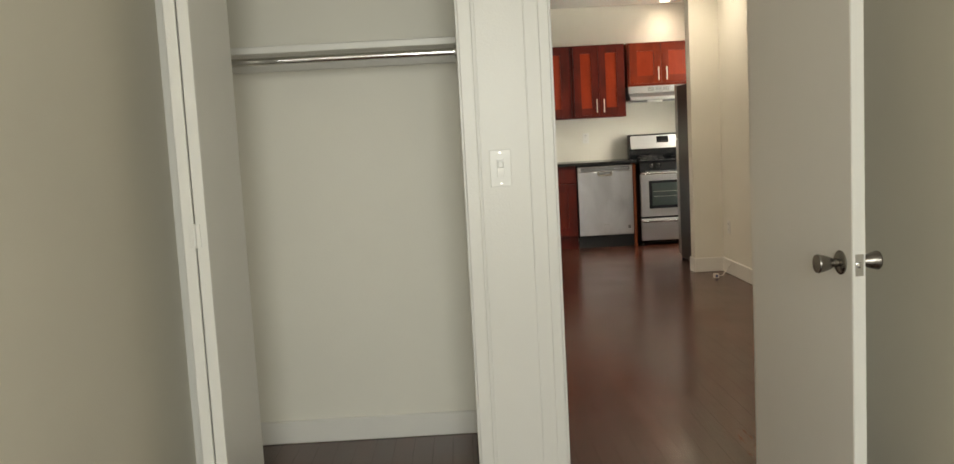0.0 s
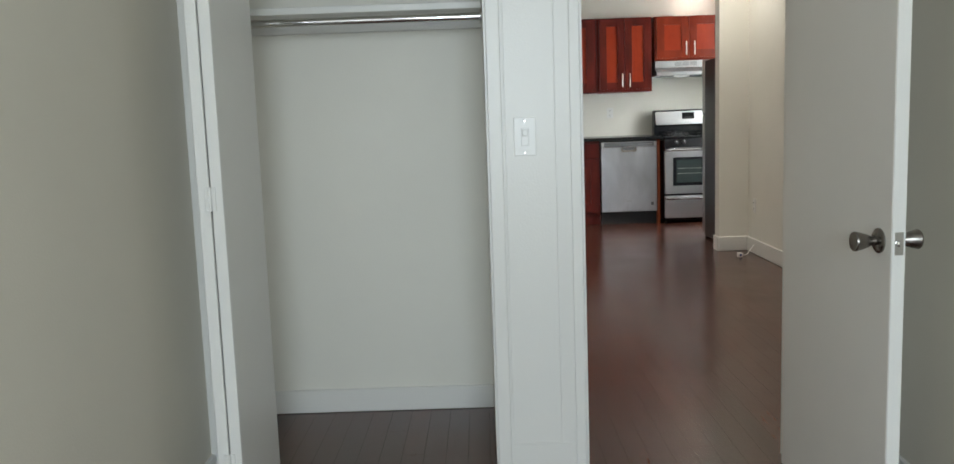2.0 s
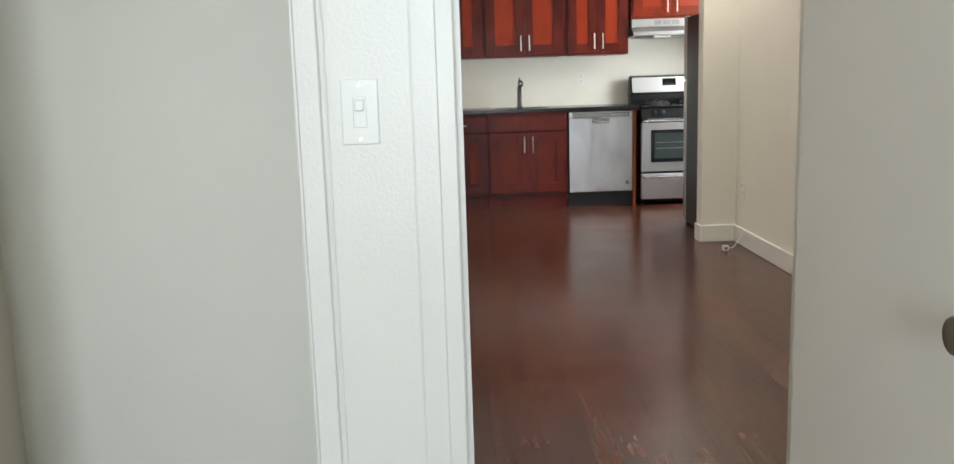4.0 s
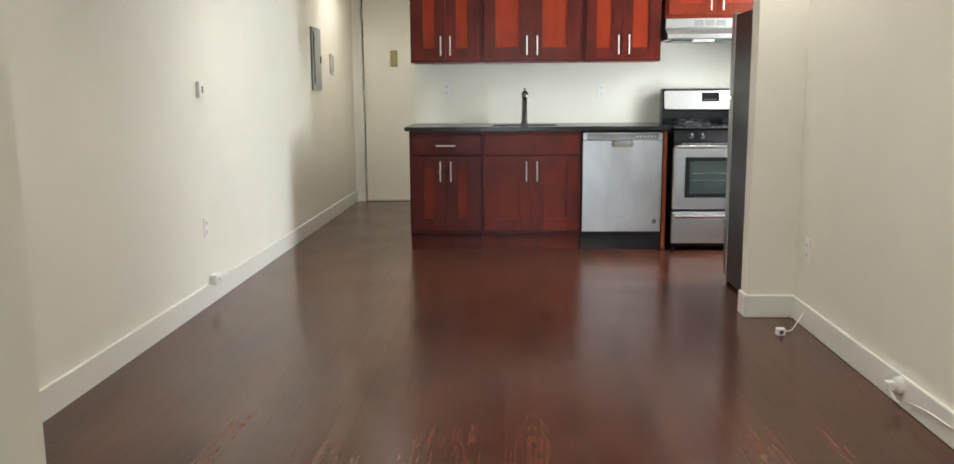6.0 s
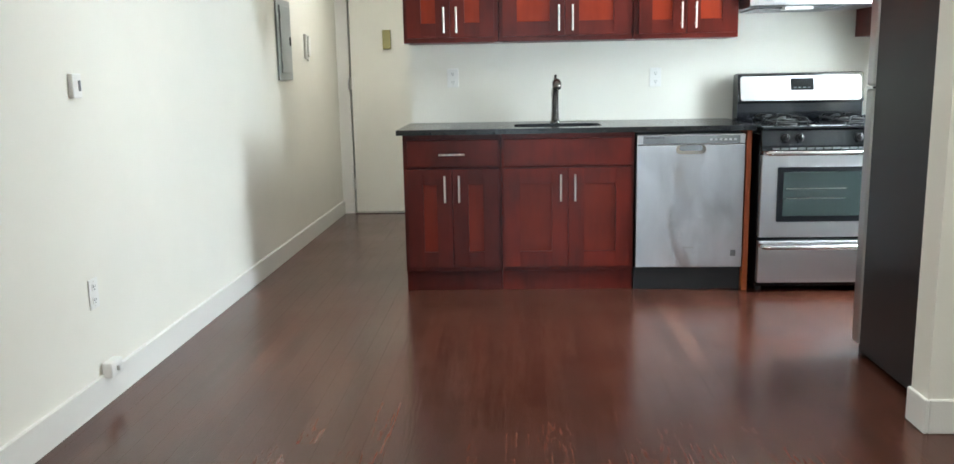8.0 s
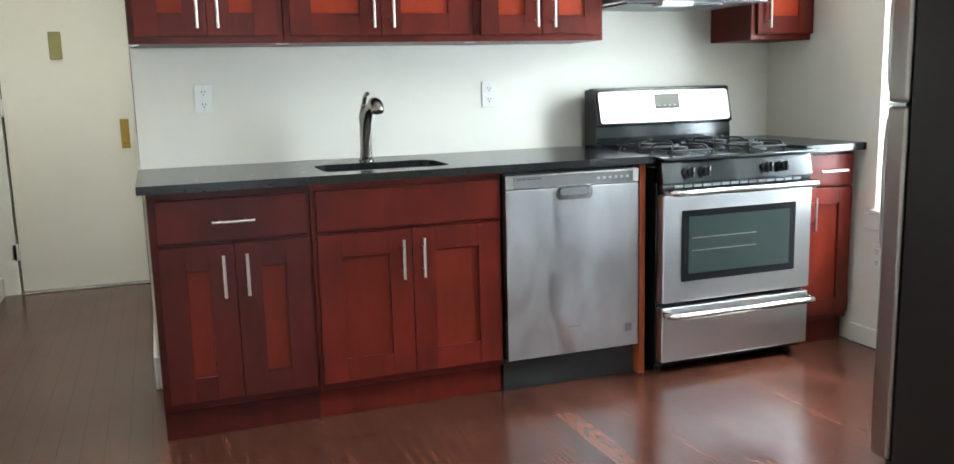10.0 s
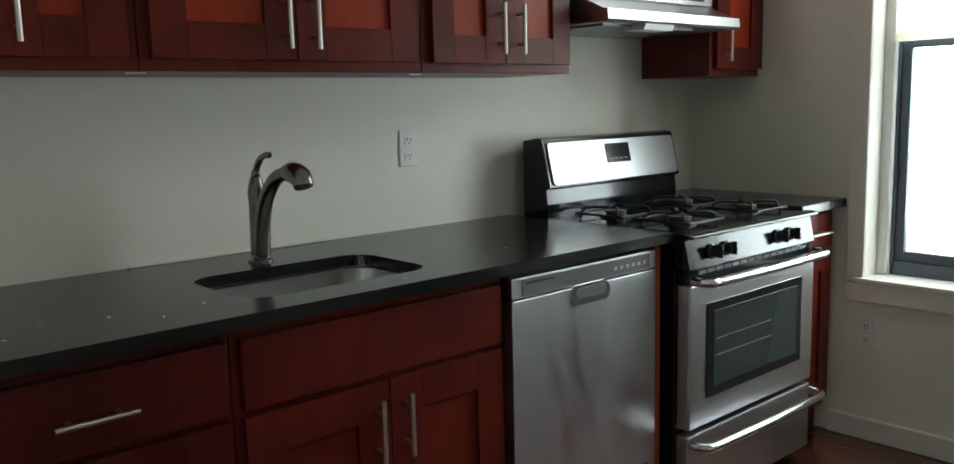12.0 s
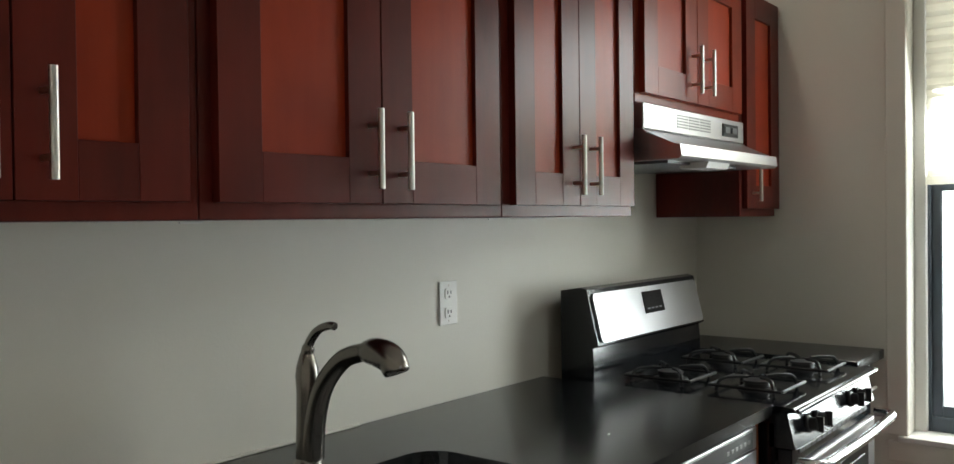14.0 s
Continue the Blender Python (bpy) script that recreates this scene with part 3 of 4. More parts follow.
# folded closet door
bif = empty("bifold_door", "white bifold closet door folded open against the wall", "closet door", at=(-0.905, 3.10, 0.0))
for x0, tilt, nm in ((-0.022, 2.0, "panel"), (0.022, -2.5, "panel")):
    p = part(nm, box(-0.017, 0.017, -0.42, 0.0, 0.018, 1.950, 0.002, 1), TRIM, bif)
    p.location = (x0 - (0.003 if x0 < 0 else -0.003), 0.0, 0.0)
    p.rotation_euler = (0, 0, radians(tilt * 0.35))
for zz in (0.22, 1.02, 1.82):
    h = bmesh.new()
    box(-0.016, 0.016, -0.425, -0.421, zz - 0.035, zz + 0.035, 0.001, 1, h)
    sweep([(0.0, -0.428, zz - 0.035), (0.0, -0.428, zz + 0.035)], 0.005, 10, h)
    part("hinge", h, TRIM, bif, "painted-over hinge")

# cupboard door above the closet
cup = empty("cupboard_door", "cream flush cupboard door above the closet, small knob", "cupboard door", at=(C_L, Y_DOOR, 2.095))
part("leaf", box(0.006, C_R - C_L - 0.007, -0.006, 0.02, 0.008, 0.83, 0.002, 1), TRIM, cup)
# A black sheet behind the leaf paints the shade in its slot.
part("gap", box(0.001, C_R - C_L - 0.001, 0.022, 0.026, 0.001, 0.834), GAP_SHADE_JOINTS, cup, "black sheet as shade behind the cupboard door's edges")
part("knob", lathe([(0, 0.007), (0.012, 0.006), (0.016, 0.013), (0.024, 0.014), (0.028, 0.009)], (0.868, -0.006, 0.052), (0, -1, 0), 16), CHROME, cup, "small round metal knob", True)
for zz in (0.10, 0.62):
    part("hinge", sweep([(0.003, -0.008, zz - 0.03), (0.003, -0.008, zz + 0.03)], 0.005, 8), TRIM, cup)

shelf = empty("closet_shelf", "white closet shelf board on a cleat", "shelf", at=(X_WEST, 3.785, 1.632))
part("board", box(0.0, C_R - X_WEST, -0.25, 0.0, 0.0, 0.028, 0.003, 1), TRIM, shelf)
part("cleat", box(0.0, C_R - X_WEST, -0.02, 0.0, -0.05, 0.0, 0.002, 1), TRIM, shelf)
rod = empty("closet_rod", "shiny metal clothes rod under the closet shelf", "clothes rod", at=(X_WEST, 3.52, 1.600))
part("bar", sweep([(0.004, 0, 0), (C_R - X_WEST - 0.004, 0, 0)], 0.0155, 18), CHROME, rod, "", True)
for xx in (0.0, C_R - X_WEST - 0.008):
    part("socket", disc((xx, 0, 0), "x", 0.027, 0.008, 18), CHROME, rod)


# ---- switches, outlets ----


def plate(name, label, category, m, w=0.072, h=0.118, kind="rocker"):
    """A wall plate in the local xz plane, facing -y."""
    th = empty(name, label, category)
    part("cover_plate", box(-w / 2, w / 2, -0.006, 0.0, -h / 2, h / 2, 0.002, 2), WHITE_PLASTIC, th)
    if kind == "outlet":
        for zc in (-0.026, 0.026):
            part("socket", prism(rounded(-0.017, 0.017, zc - 0.015, zc + 0.015, 0.008), "y", -0.0085, -0.006), WHITE_PLASTIC, th)
            s = bmesh.new()
            box(-0.008, -0.005, -0.0092, -0.0085, zc - 0.002, zc + 0.008, bm=s)
            box(0.005, 0.008, -0.0092, -0.0085, zc - 0.001, zc + 0.007, bm=s)
            disc((0, -0.0092, zc - 0.009), "y", 0.0028, 0.0007, 10, s)
            part("slots", s, BLACK_PLASTIC, th, "dark plug slots")
    elif kind == "rocker":
        part("rocker", prism([(-0.0105, -0.034), (-0.006, -0.034), (-0.006, 0.034), (-0.0075, 0.034), (-0.0085, 0.0)], "x", -0.0165, 0.0165), WHITE_PLASTIC, th)
    elif kind == "toggle":
        part("frame", box(-0.013, 0.013, -0.009, -0.006, -0.030, 0.030, 0.001, 1), WHITE_PLASTIC, th)
        part("toggle", box(-0.009, 0.009, -0.016, -0.009, 0.002, 0.024, 0.002, 1), WHITE_PLASTIC, th)
    for zc in (-h / 2 + 0.011, h / 2 - 0.011):
        part("screw", disc((0, -0.0068, zc), "y", 0.003, 0.0008, 10), HANDLE, th)
    th.matrix_world = m
    return th


plate("light_switch", "clear-covered white toggle switch on the painted pier", "light switch", pose(0.021, Y_DOOR, 1.158), 0.072, 0.126, "toggle")
plate("light_switch", "white rocker switch on the hallway wall", "light switch", pose(0.108, 3.745, 1.158, 0, 0, 90), 0.072, 0.118)
plate("outlet", "white double outlet above the counter", "outlet", pose(0.096, Y_BACK, 1.240), kind="outlet")
plate("outlet", "white safety outlet above the dishwasher", "outlet", pose(1.387, Y_BACK, 1.223), kind="outlet")
plate("outlet", "white wall outlet low on the living room wall", "outlet", pose(X_EAST, 5.98, 0.39, 0, 0, -90), kind="outlet")
plate("outlet", "white wall outlet near the wall end", "outlet", pose(X_EAST, 7.53, 0.405, 0, 0, -90), kind="outlet")
plate("outlet", "white wall outlet low on the long wall", "outlet", pose(west_x(7.98), 7.98, 0.455, 0, 0, 90), kind="outlet")
plate("outlet", "painted outlet below the kitchen window", "outlet", pose(X_KIT, 9.614, 0.435, 0, 0, -90), kind="outlet")

th = empty("thermostat", "small white wall control on the long wall", "thermostat", at=(west_x(7.98), 7.98, 1.250))
part("body", box(0, 0.022, -0.032, 0.032, -0.045, 0.045, 0.004), WHITE_PLASTIC, th)
part("dial", box(0.022, 0.026, 0.004, 0.018, -0.02, 0.02, 0.001, 1), GREY_PLASTIC, th)
jack = empty("cable_jack", "white cable box on top of the baseboard", "wall jack", at=(west_x(8.03) + B, 8.03, 0.108))
part("body", box(-0.012, 0.03, -0.05, 0.05, 0.0, 0.062, 0.006), WHITE_PLASTIC, jack)
part("plug", box(0.03, 0.045, -0.012, 0.012, 0.02, 0.042, 0.003), WHITE_PLASTIC, jack)
ic = empty("intercom", "white intercom handset on the wall beside the panel", "intercom", at=(west_x(11.58), 11.58, 1.50))
part("base", box(0, 0.022, -0.045, 0.045, -0.10, 0.09, 0.006), WHITE_PLASTIC, ic)
part("handset", box(0.022, 0.042, -0.03, 0.03, -0.085, 0.075, 0.010), WHITE_PLASTIC, ic)
part("button", box(0.016, 0.03, -0.02, 0.02, -0.118, -0.10, 0.003), WHITE_PLASTIC, ic)
pn = empty("electrical_panel", "grey metal breaker panel set in the wall", "electrical panel", at=(west_x(10.95), 10.95, 1.52))
part("cover", box(0.0, 0.014, -0.18, 0.18, -0.275, 0.275, 0.003, 1), GREY_PAINT, pn)
part("panel_door", box(0.014, 0.024, -0.13, 0.13, -0.225, 0.235, 0.003, 1), GREY_PAINT, pn)
part("latch", box(0.024, 0.030, 0.09, 0.12, -0.035, 0.025, 0.002, 1), BLACK_PLASTIC, pn, "black latch")
for zz in (-0.17, 0.17):
    part("hinge", sweep([(0.024, -0.13, zz - 0.025), (0.024, -0.13, zz + 0.025)], 0.005, 8), GREY_PAINT, pn)

# loose cables on the living room floor
cb = empty("cable", "loose white cable with a plug lying on the floor", "cable", at=(2.0, 7.36, 0.0))
pth = arc([(X_EAST - B - 2.0, 7.50 - 7.36, 0.075), (0.12, 0.10, 0.05), (0.07, 0.05, 0.012), (0.03, 0.02, 0.012), (0.015, 0.005, 0.013)])
part("wire", sweep(pth, 0.0032, 8), WHITE_PLASTIC, cb)
part("plug", box(-0.025, 0.018, -0.022, 0.012, 0.0, 0.036, 0.004), WHITE_PLASTIC, cb)
part("tip", box(-0.012, 0.006, -0.026, -0.022, 0.008, 0.028, 0.001, 1), BLUE, cb, "blue plug face")
ph = empty("phone_jack", "white round jack with a cable along the baseboard", "wall jack", at=(X_EAST - B, 6.35, 0.085))
part("body", lathe([(0, 0.036), (0.022, 0.034), (0.03, 0.022)], (0, 0, 0), (-1, 0, 0), 18), WHITE_PLASTIC, ph, "", True)
part("plug", box(-0.062, -0.03, -0.016, 0.016, -0.018, 0.018, 0.004), WHITE_PLASTIC, ph)
part("wire", sweep(arc([(-0.05, -0.01, -0.01), (-0.035, -0.06, -0.045), (-0.006, -0.14, -0.03), (-0.004, -0.40, -0.012), (-0.004, -1.0, -0.010)]), 0.0028, 8), WHITE_PLASTIC, ph)
part("lead", sweep(arc([(0.014, 0.02, 0.09), (0.006, 0.012, 0.06), (-0.01, 0.004, 0.03)]), 0.0028, 8), WHITE_PLASTIC, ph)

# ---- entrance door ----
ed = empty("door_2", "closed cream painted steel entrance door", "door", at=(D_L, Y_ENTRY, 0.0))
part("leaf", box(0.011, D_R - D_L - 0.008, 0.006, 0.05, 0.014, D_T, 0.002, 1), paint("entry_door_paint", (0.80, 0.78, 0.705), 0.36), ed)
# The dark line round the leaf is a black sheet standing for shade.
part("gap", box(0.0, D_R - D_L, 0.052, 0.056, 0.0, D_T + 0.004), GAP_SHADE_JOINTS, ed, "black sheet as shade round the door's edges")
for zz in (0.28, 1.20, 2.05):
    h = sweep([(0.003, -0.004, zz - 0.055), (0.003, -0.004, zz + 0.055)], 0.008, 10)
    box(-0.028, 0.03, 0.0, 0.006, zz - 0.05, zz + 0.05, bm=h)
    part("hinge", h, TRIM, ed, "painted-over hinge")
pv = part("peephole_cover", box(0.310, 0.383, -0.020, 0.006, 1.495, 1.665, 0.003, 1), OLIVE, ed, "olive painted peephole box")
lk = part("lock_plate", box(D_R - D_L - 0.105, D_R - D_L - 0.05, -0.002, 0.006, 0.915, 1.105, 0.002, 1), BRASS, ed, "brass lock plate")
part("thumb_turn", lathe([(0, 0.020), (0.008, 0.018), (0.014, 0.010), (0.035, 0.012)], (D_R - D_L - 0.078, -0.002, 0.965), (0, -1, 0), 14), BRASS, lk, "", True)
part("threshold", box(0.0, D_R - D_L, -0.03, 0.05, 0.0, 0.010, 0.003, 1), CHROME, ed, "thin metal threshold")

# ---- kitchen: base cabinets ----
FY = 9.75          # cabinet door fronts
CAB_Y = FY + 0.02  # face frame


def shaker(name, x0, x1, z0, z1, y, parent, rail=0.09, panel_mat=None, frame_mat=None):
    """A framed door: stiles, rails and a sunk panel, fronts at y."""
    d = empty(name, "", "")
    d.parent = parent
    for a, b, c, e, nm in ((x0, x0 + rail, z0, z1, "stile"), (x1 - rail, x1, z0, z1, "stile"), (x0 + rail, x1 - rail, z0, z0 + rail, "rail"), (x0 + rail, x1 - rail, z1 - rail, z1, "rail")):
        part(nm, box(a, b, y, y + 0.02, c, e, 0.0007, 1), frame_mat or FRAME_WOOD, d)
    part("panel", box(x0 + rail - 0.004, x1 - rail + 0.004, y + 0.010, y + 0.016, z0 + rail - 0.004, z1 - rail + 0.004), panel_mat or PANEL_WOOD, d, "lighter orange-stained panel")
    return d


def bar_pull(x, z, y, length, parent, upright=True):
    r = 0.0062
    ends = [(x, y - 0.032, z - length / 2), (x, y - 0.032, z + length / 2)] if upright else [(x - length / 2, y - 0.032, z), (x + length / 2, y - 0.032, z)]
    bm = sweep(ends, r, 12)
    for s in (-0.3, 0.3):
        p = (x, y, z + s * length) if upright else (x + s * length, y, z)
        sweep([p, (p[0], y - 0.032, p[2])], 0.0048, 10, bm)
    return part("handle", bm, HANDLE, parent, "brushed metal bar handle", True)


def carcass(th, x0, x1, y0, y1, z0, z1, kick=False, mat=None):
    mat = mat or FRAME_WOOD
    bm = bmesh.new()
    if kick:
        box(x0, x1, y0, y1, 0.12, z1, 0.0015, 1, bm)
    else:
        box(x0, x1, y0, y1, z0, z1, 0.0015, 1, bm)
    part("body", bm, mat, th)
    if kick:
        part("toe_kick", box(x0, x1, y0 + 0.035, y0 + 0.053, 0.0, 0.12), mat, th, "dark toe kick board")
        part("side_foot", box(x0, x0 + 0.018, y0 + 0.053, y1, 0.0, 0.12), mat, th)


b1 = empty("base_cabinet", "cherry-stained base cabinet with one drawer and two doors", "cabinet", "base cabinets")
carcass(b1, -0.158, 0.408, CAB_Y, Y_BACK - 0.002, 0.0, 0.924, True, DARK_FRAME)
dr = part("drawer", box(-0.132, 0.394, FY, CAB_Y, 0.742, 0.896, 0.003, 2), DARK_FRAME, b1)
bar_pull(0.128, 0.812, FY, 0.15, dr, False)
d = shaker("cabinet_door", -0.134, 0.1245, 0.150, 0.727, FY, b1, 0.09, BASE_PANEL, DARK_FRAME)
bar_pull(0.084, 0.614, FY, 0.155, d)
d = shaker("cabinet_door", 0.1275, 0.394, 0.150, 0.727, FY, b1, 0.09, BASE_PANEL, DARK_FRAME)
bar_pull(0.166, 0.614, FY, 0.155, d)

b2 = empty("sink_cabinet", "cherry-stained sink cabinet with two doors and a plain false drawer", "cabinet", "base cabinets")
carcass(b2, 0.4095, 1.170, CAB_Y, Y_BACK - 0.002, 0.0, 0.735, True)
part("face_rail", box(0.4095, 1.170, CAB_Y, CAB_Y + 0.02, 0.735, 0.924), FRAME_WOOD, b2)
part("side_panel", box(1.152, 1.170, CAB_Y + 0.02, Y_BACK - 0.002, 0.735, 0.924), FRAME_WOOD, b2)
part("false_drawer", box(0.426, 1.156, FY, CAB_Y, 0.742, 0.896, 0.003, 2), FRAME_WOOD, b2)
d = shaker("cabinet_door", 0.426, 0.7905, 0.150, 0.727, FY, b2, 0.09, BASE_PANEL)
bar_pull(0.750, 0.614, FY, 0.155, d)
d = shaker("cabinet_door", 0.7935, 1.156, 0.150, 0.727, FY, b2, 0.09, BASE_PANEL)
bar_pull(0.832, 0.614, FY, 0.155, d)

fp = tagged(part("filler_panel", box(1.796, 1.826, 9.745, Y_BACK - 0.002, 0.0, 0.924, 0.0015, 1), RAW_WOOD), "orange-brown upright end panel beside the dishwasher", "panel")
b3 = empty("base_cabinet", "narrow cherry-stained base cabinet in the corner by the window", "cabinet", "base cabinets")
carcass(b3, 2.642, X_KIT - 0.03, CAB_Y, Y_BACK - 0.002, 0.0, 0.924, True)
dr = part("drawer", box(2.665, 2.945, FY, CAB_Y, 0.765, 0.91, 0.003, 2), FRAME_WOOD, b3)
bar_pull(2.81, 0.835, FY, 0.15, dr, False)
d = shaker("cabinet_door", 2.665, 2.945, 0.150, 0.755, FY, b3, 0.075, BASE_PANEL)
bar_pull(2.71, 0.64, FY, 0.155, d)

# ---- countertop with the sink cut-out ----
CT0, CT1, CY0 = 0.926, 0.956, 9.712
S = (0.487, 0.998, 9.825, 10.160)


def holed_slab(x0, x1, y0, y1, hole, r, z0, z1, n=6):
    hx0, hx1, hy0, hy1 = hole
    inner = rounded(hx0, hx1, hy0, hy1, r, n)
    outer = []
    corners = [(x1, y1), (x0, y1), (x0, y0), (x1, y0)]
    for ci in range(4):
        c, prev, nxt = Vector(corners[ci]), Vector(corners[ci - 1]), Vector(corners[(ci + 1) % 4])
        for k in range(n + 1):
            f = (k - n / 2) / (n / 2)
            outer.append(tuple(c.lerp(prev, -f * 0.3)) if f < 0 else tuple(c.lerp(nxt, f * 0.3)))
    bm = bmesh.new()
    loops = {}
    for key, pts, z in (("it", inner, z1), ("ot", outer, z1), ("ib", inner, z0), ("ob", outer, z0)):
        loops[key] = [bm.verts.new((p[0], p[1], z)) for p in pts]
    m = len(inner)
    for i in range(m):
        j = (i + 1) % m
        bm.faces.new((loops["ot"][i], loops["ot"][j], loops["it"][j], loops["it"][i]))
        bm.faces.new((loops["ob"][j], loops["ob"][i], loops["ib"][i], loops["ib"][j]))
        bm.faces.new((loops["ob"][i], loops["ob"][j], loops["ot"][j], loops["ot"][i]))
        bm.faces.new((loops["ib"][j], loops["ib"][i], loops["it"][i], loops["it"][j]))
    return bm


ct = tagged(part("countertop", holed_slab(-0.187, 1.842, CY0, Y_BACK - 0.002, S, 0.075, CT0, CT1), GRANITE), "polished black stone countertop with a sink cut-out", "countertop")
tagged(part("countertop", box(2.634, X_KIT - 0.002, CY0, Y_BACK - 0.002, CT0, CT1 + 0.004, 0.002, 1), GRANITE), "short black stone countertop beside the stove", "countertop")

sink = empty("sink", "undermounted stainless steel sink bowl", "sink")
bm = bmesh.new()
rows = []
for inset, z, r in ((-0.012, CT0 - 0.001, 0.085), (-0.012, CT0 - 0.004, 0.085), (0.004, CT0 - 0.006, 0.075), (0.012, 0.79, 0.075), (0.03, 0.762, 0.07), (0.06, 0.752, 0.05)):
    rows.append([bm.verts.new((p[0], p[1], z)) for p in rounded(S[0] + inset, S[1] - inset, S[2] + inset, S[3] - inset, r, 6)])
for a, b in zip(rows, rows[1:]):
    for k in range(len(a)):
        bm.faces.new((a[k], a[(k + 1) % len(a)], b[(k + 1) % len(a)], b[k]))
bm.faces.new(rows[-1])
part("bowl", bm, STEEL, sink, "", True)
part("drain", lathe([(0, 0.045), (0.003, 0.045), (0.004, 0.03), (0.002, 0.028)], (0.735, 9.99, 0.7525), (0, 0, 1)), BLACK_PLASTIC, sink, "dark drain strainer")

fa = empty("faucet", "brushed metal pull-out kitchen faucet with a lever", "faucet", at=(0.742, 10.255, CT1))
part("base", lathe([(0, 0.033), (0.006, 0.033), (0.010, 0.029), (0.02, 0.026)], (0, 0, 0), (0, 0, 1)), NICKEL, fa, "", True)
part("body", lathe([(0.012, 0.0255), (0.08, 0.0235), (0.15, 0.022), (0.185, 0.024), (0.192, 0.0225), (0.2, 0.022), (0.225, 0.015), (0.235, 0.010)], (0, 0, 0), (0, 0, 1)), NICKEL, fa, "", True)
part("lever", sweep(arc([(0, 0.0, 0.225), (0.0, -0.010, 0.252), (0, -0.035, 0.277), (0, -0.068, 0.288), (0, -0.085, 0.287)], 5), [0.013] * 4 + [0.0095] * 6 + [0.0085] * 6 + [0.008] * 4 + [0.006], 12), NICKEL, fa, "curved lever handle", True)
sp = arc([(0, -0.012, 0.02), (0, -0.022, 0.10), (0, -0.050, 0.17), (0, -0.105, 0.225), (0, -0.165, 0.245)], 6)
spout = part("spout", sweep(sp, [0.0235 - 0.006 * i / (len(sp) - 1) for i in range(len(sp))], 16), NICKEL, fa, "", True)
hd = arc([(0, -0.165, 0.245), (0, -0.20, 0.247), (0, -0.235, 0.236), (0, -0.248, 0.212)], 5)
part("spray_head", sweep(hd, [0.0185, 0.021, 0.023, 0.025, 0.026, 0.027, 0.0275, 0.028, 0.028, 0.028, 0.0275, 0.027, 0.0265, 0.026, 0.025, 0.022], 18), NICKEL, spout, "thicker pull-out spray head", True)
part("caulk", box(0.45, 1.05, Y_BACK - 0.012, Y_BACK - 0.002, CT1, CT1 + 0.006, 0.002, 1), WALL, None)
tagged(bpy.data.objects["caulk"], "rough caulk line behind the counter", "caulk", kind="structure")

chip = finish("paint_chip", box(-0.004, 0.004, -0.002, 0.002, 0.0, 0.0015, 0.0004, 1), WHITE_PLASTIC)
for cx, cy, ca in ((0.22, 9.90, 20), (0.30, 9.82, 70), (0.10, 9.93, 130), (0.41, 9.88, 40), (1.32, 9.90, 10), (0.86, 9.765, 80), (0.02, 9.86, 160)):
    o = tagged(new("paint_chip", chip), "tiny white paint chip on the countertop", "debris", "paint chips")
    o.matrix_world = pose(cx, cy, CT1, 0, 0, ca)

# ---- dishwasher ----
dw = empty("dishwasher", "smudged stainless steel dishwasher under the counter", "dishwasher")
DX0, DX1, DY = 1.180, 1.788, 9.735
part("tub", box(DX0 + 0.004, DX1 - 0.004, DY + 0.045, Y_BACK - 0.05, 0.10, 0.915), BLACK_PLASTIC, dw)
part("front", box(DX0, DX1, DY, DY + 0.045, 0.140, 0.848, 0.004, 2), SMUDGED, dw)
bm = bmesh.new()
box(DX0, DX1, DY, DY + 0.045, 0.850, 0.908, 0.004, 2, bm)
part("control_strip", bm, STEEL, dw)
part("control_inlay", box(DX0 + 0.035, DX1 - 0.03, DY - 0.002, DY + 0.002, 0.856, 0.900, 0.001, 1), GREY_PLASTIC, dw, "grey control inlay")
for k in range(5):
    part("vent_slot", box(DX0 + 0.05 + k * 0.022, DX0 + 0.067 + k * 0.022, DY - 0.0035, DY - 0.002, 0.888, 0.892), BLACK_PLASTIC, dw)
for k in range(6):
    part("button", box(DX1 - 0.20 + k * 0.027, DX1 - 0.186 + k * 0.027, DY - 0.0035, DY - 0.002, 0.872, 0.882, 0.0005, 1), STEEL, dw)
bm = prism(rounded(1.400, 1.566, 0.797, 0.848, 0.022), "y", DY - 0.006, DY + 0.0)
pk = part("pocket_handle", bm, CHROME, dw, "shiny recessed pocket handle")
# The grip hollow's shade is a grey plate laid over the handle.
part("recess", prism(rounded(1.418, 1.548, 0.815, 0.846, 0.014), "y", DY - 0.0075, DY - 0.006), GREY_PLASTIC, pk, "grey plate painted as the shade of the grip hollow")
part("kick_plate", box(DX0 - 0.004, DX1 + 0.004, DY + 0.05, DY + 0.07, 0.0, 0.136), BLACK_PLASTIC, dw)
part("badge", prism(rounded(1.722, 1.752, 0.205, 0.240, 0.004), "y", DY - 0.001, DY + 0.001), GREY_PLASTIC, dw, "small square sticker")
part("badge", box(1.452, 1.512, DY - 0.0008, DY + 0.001, 0.252, 0.262), STEEL, dw, "small raised maker's plate")

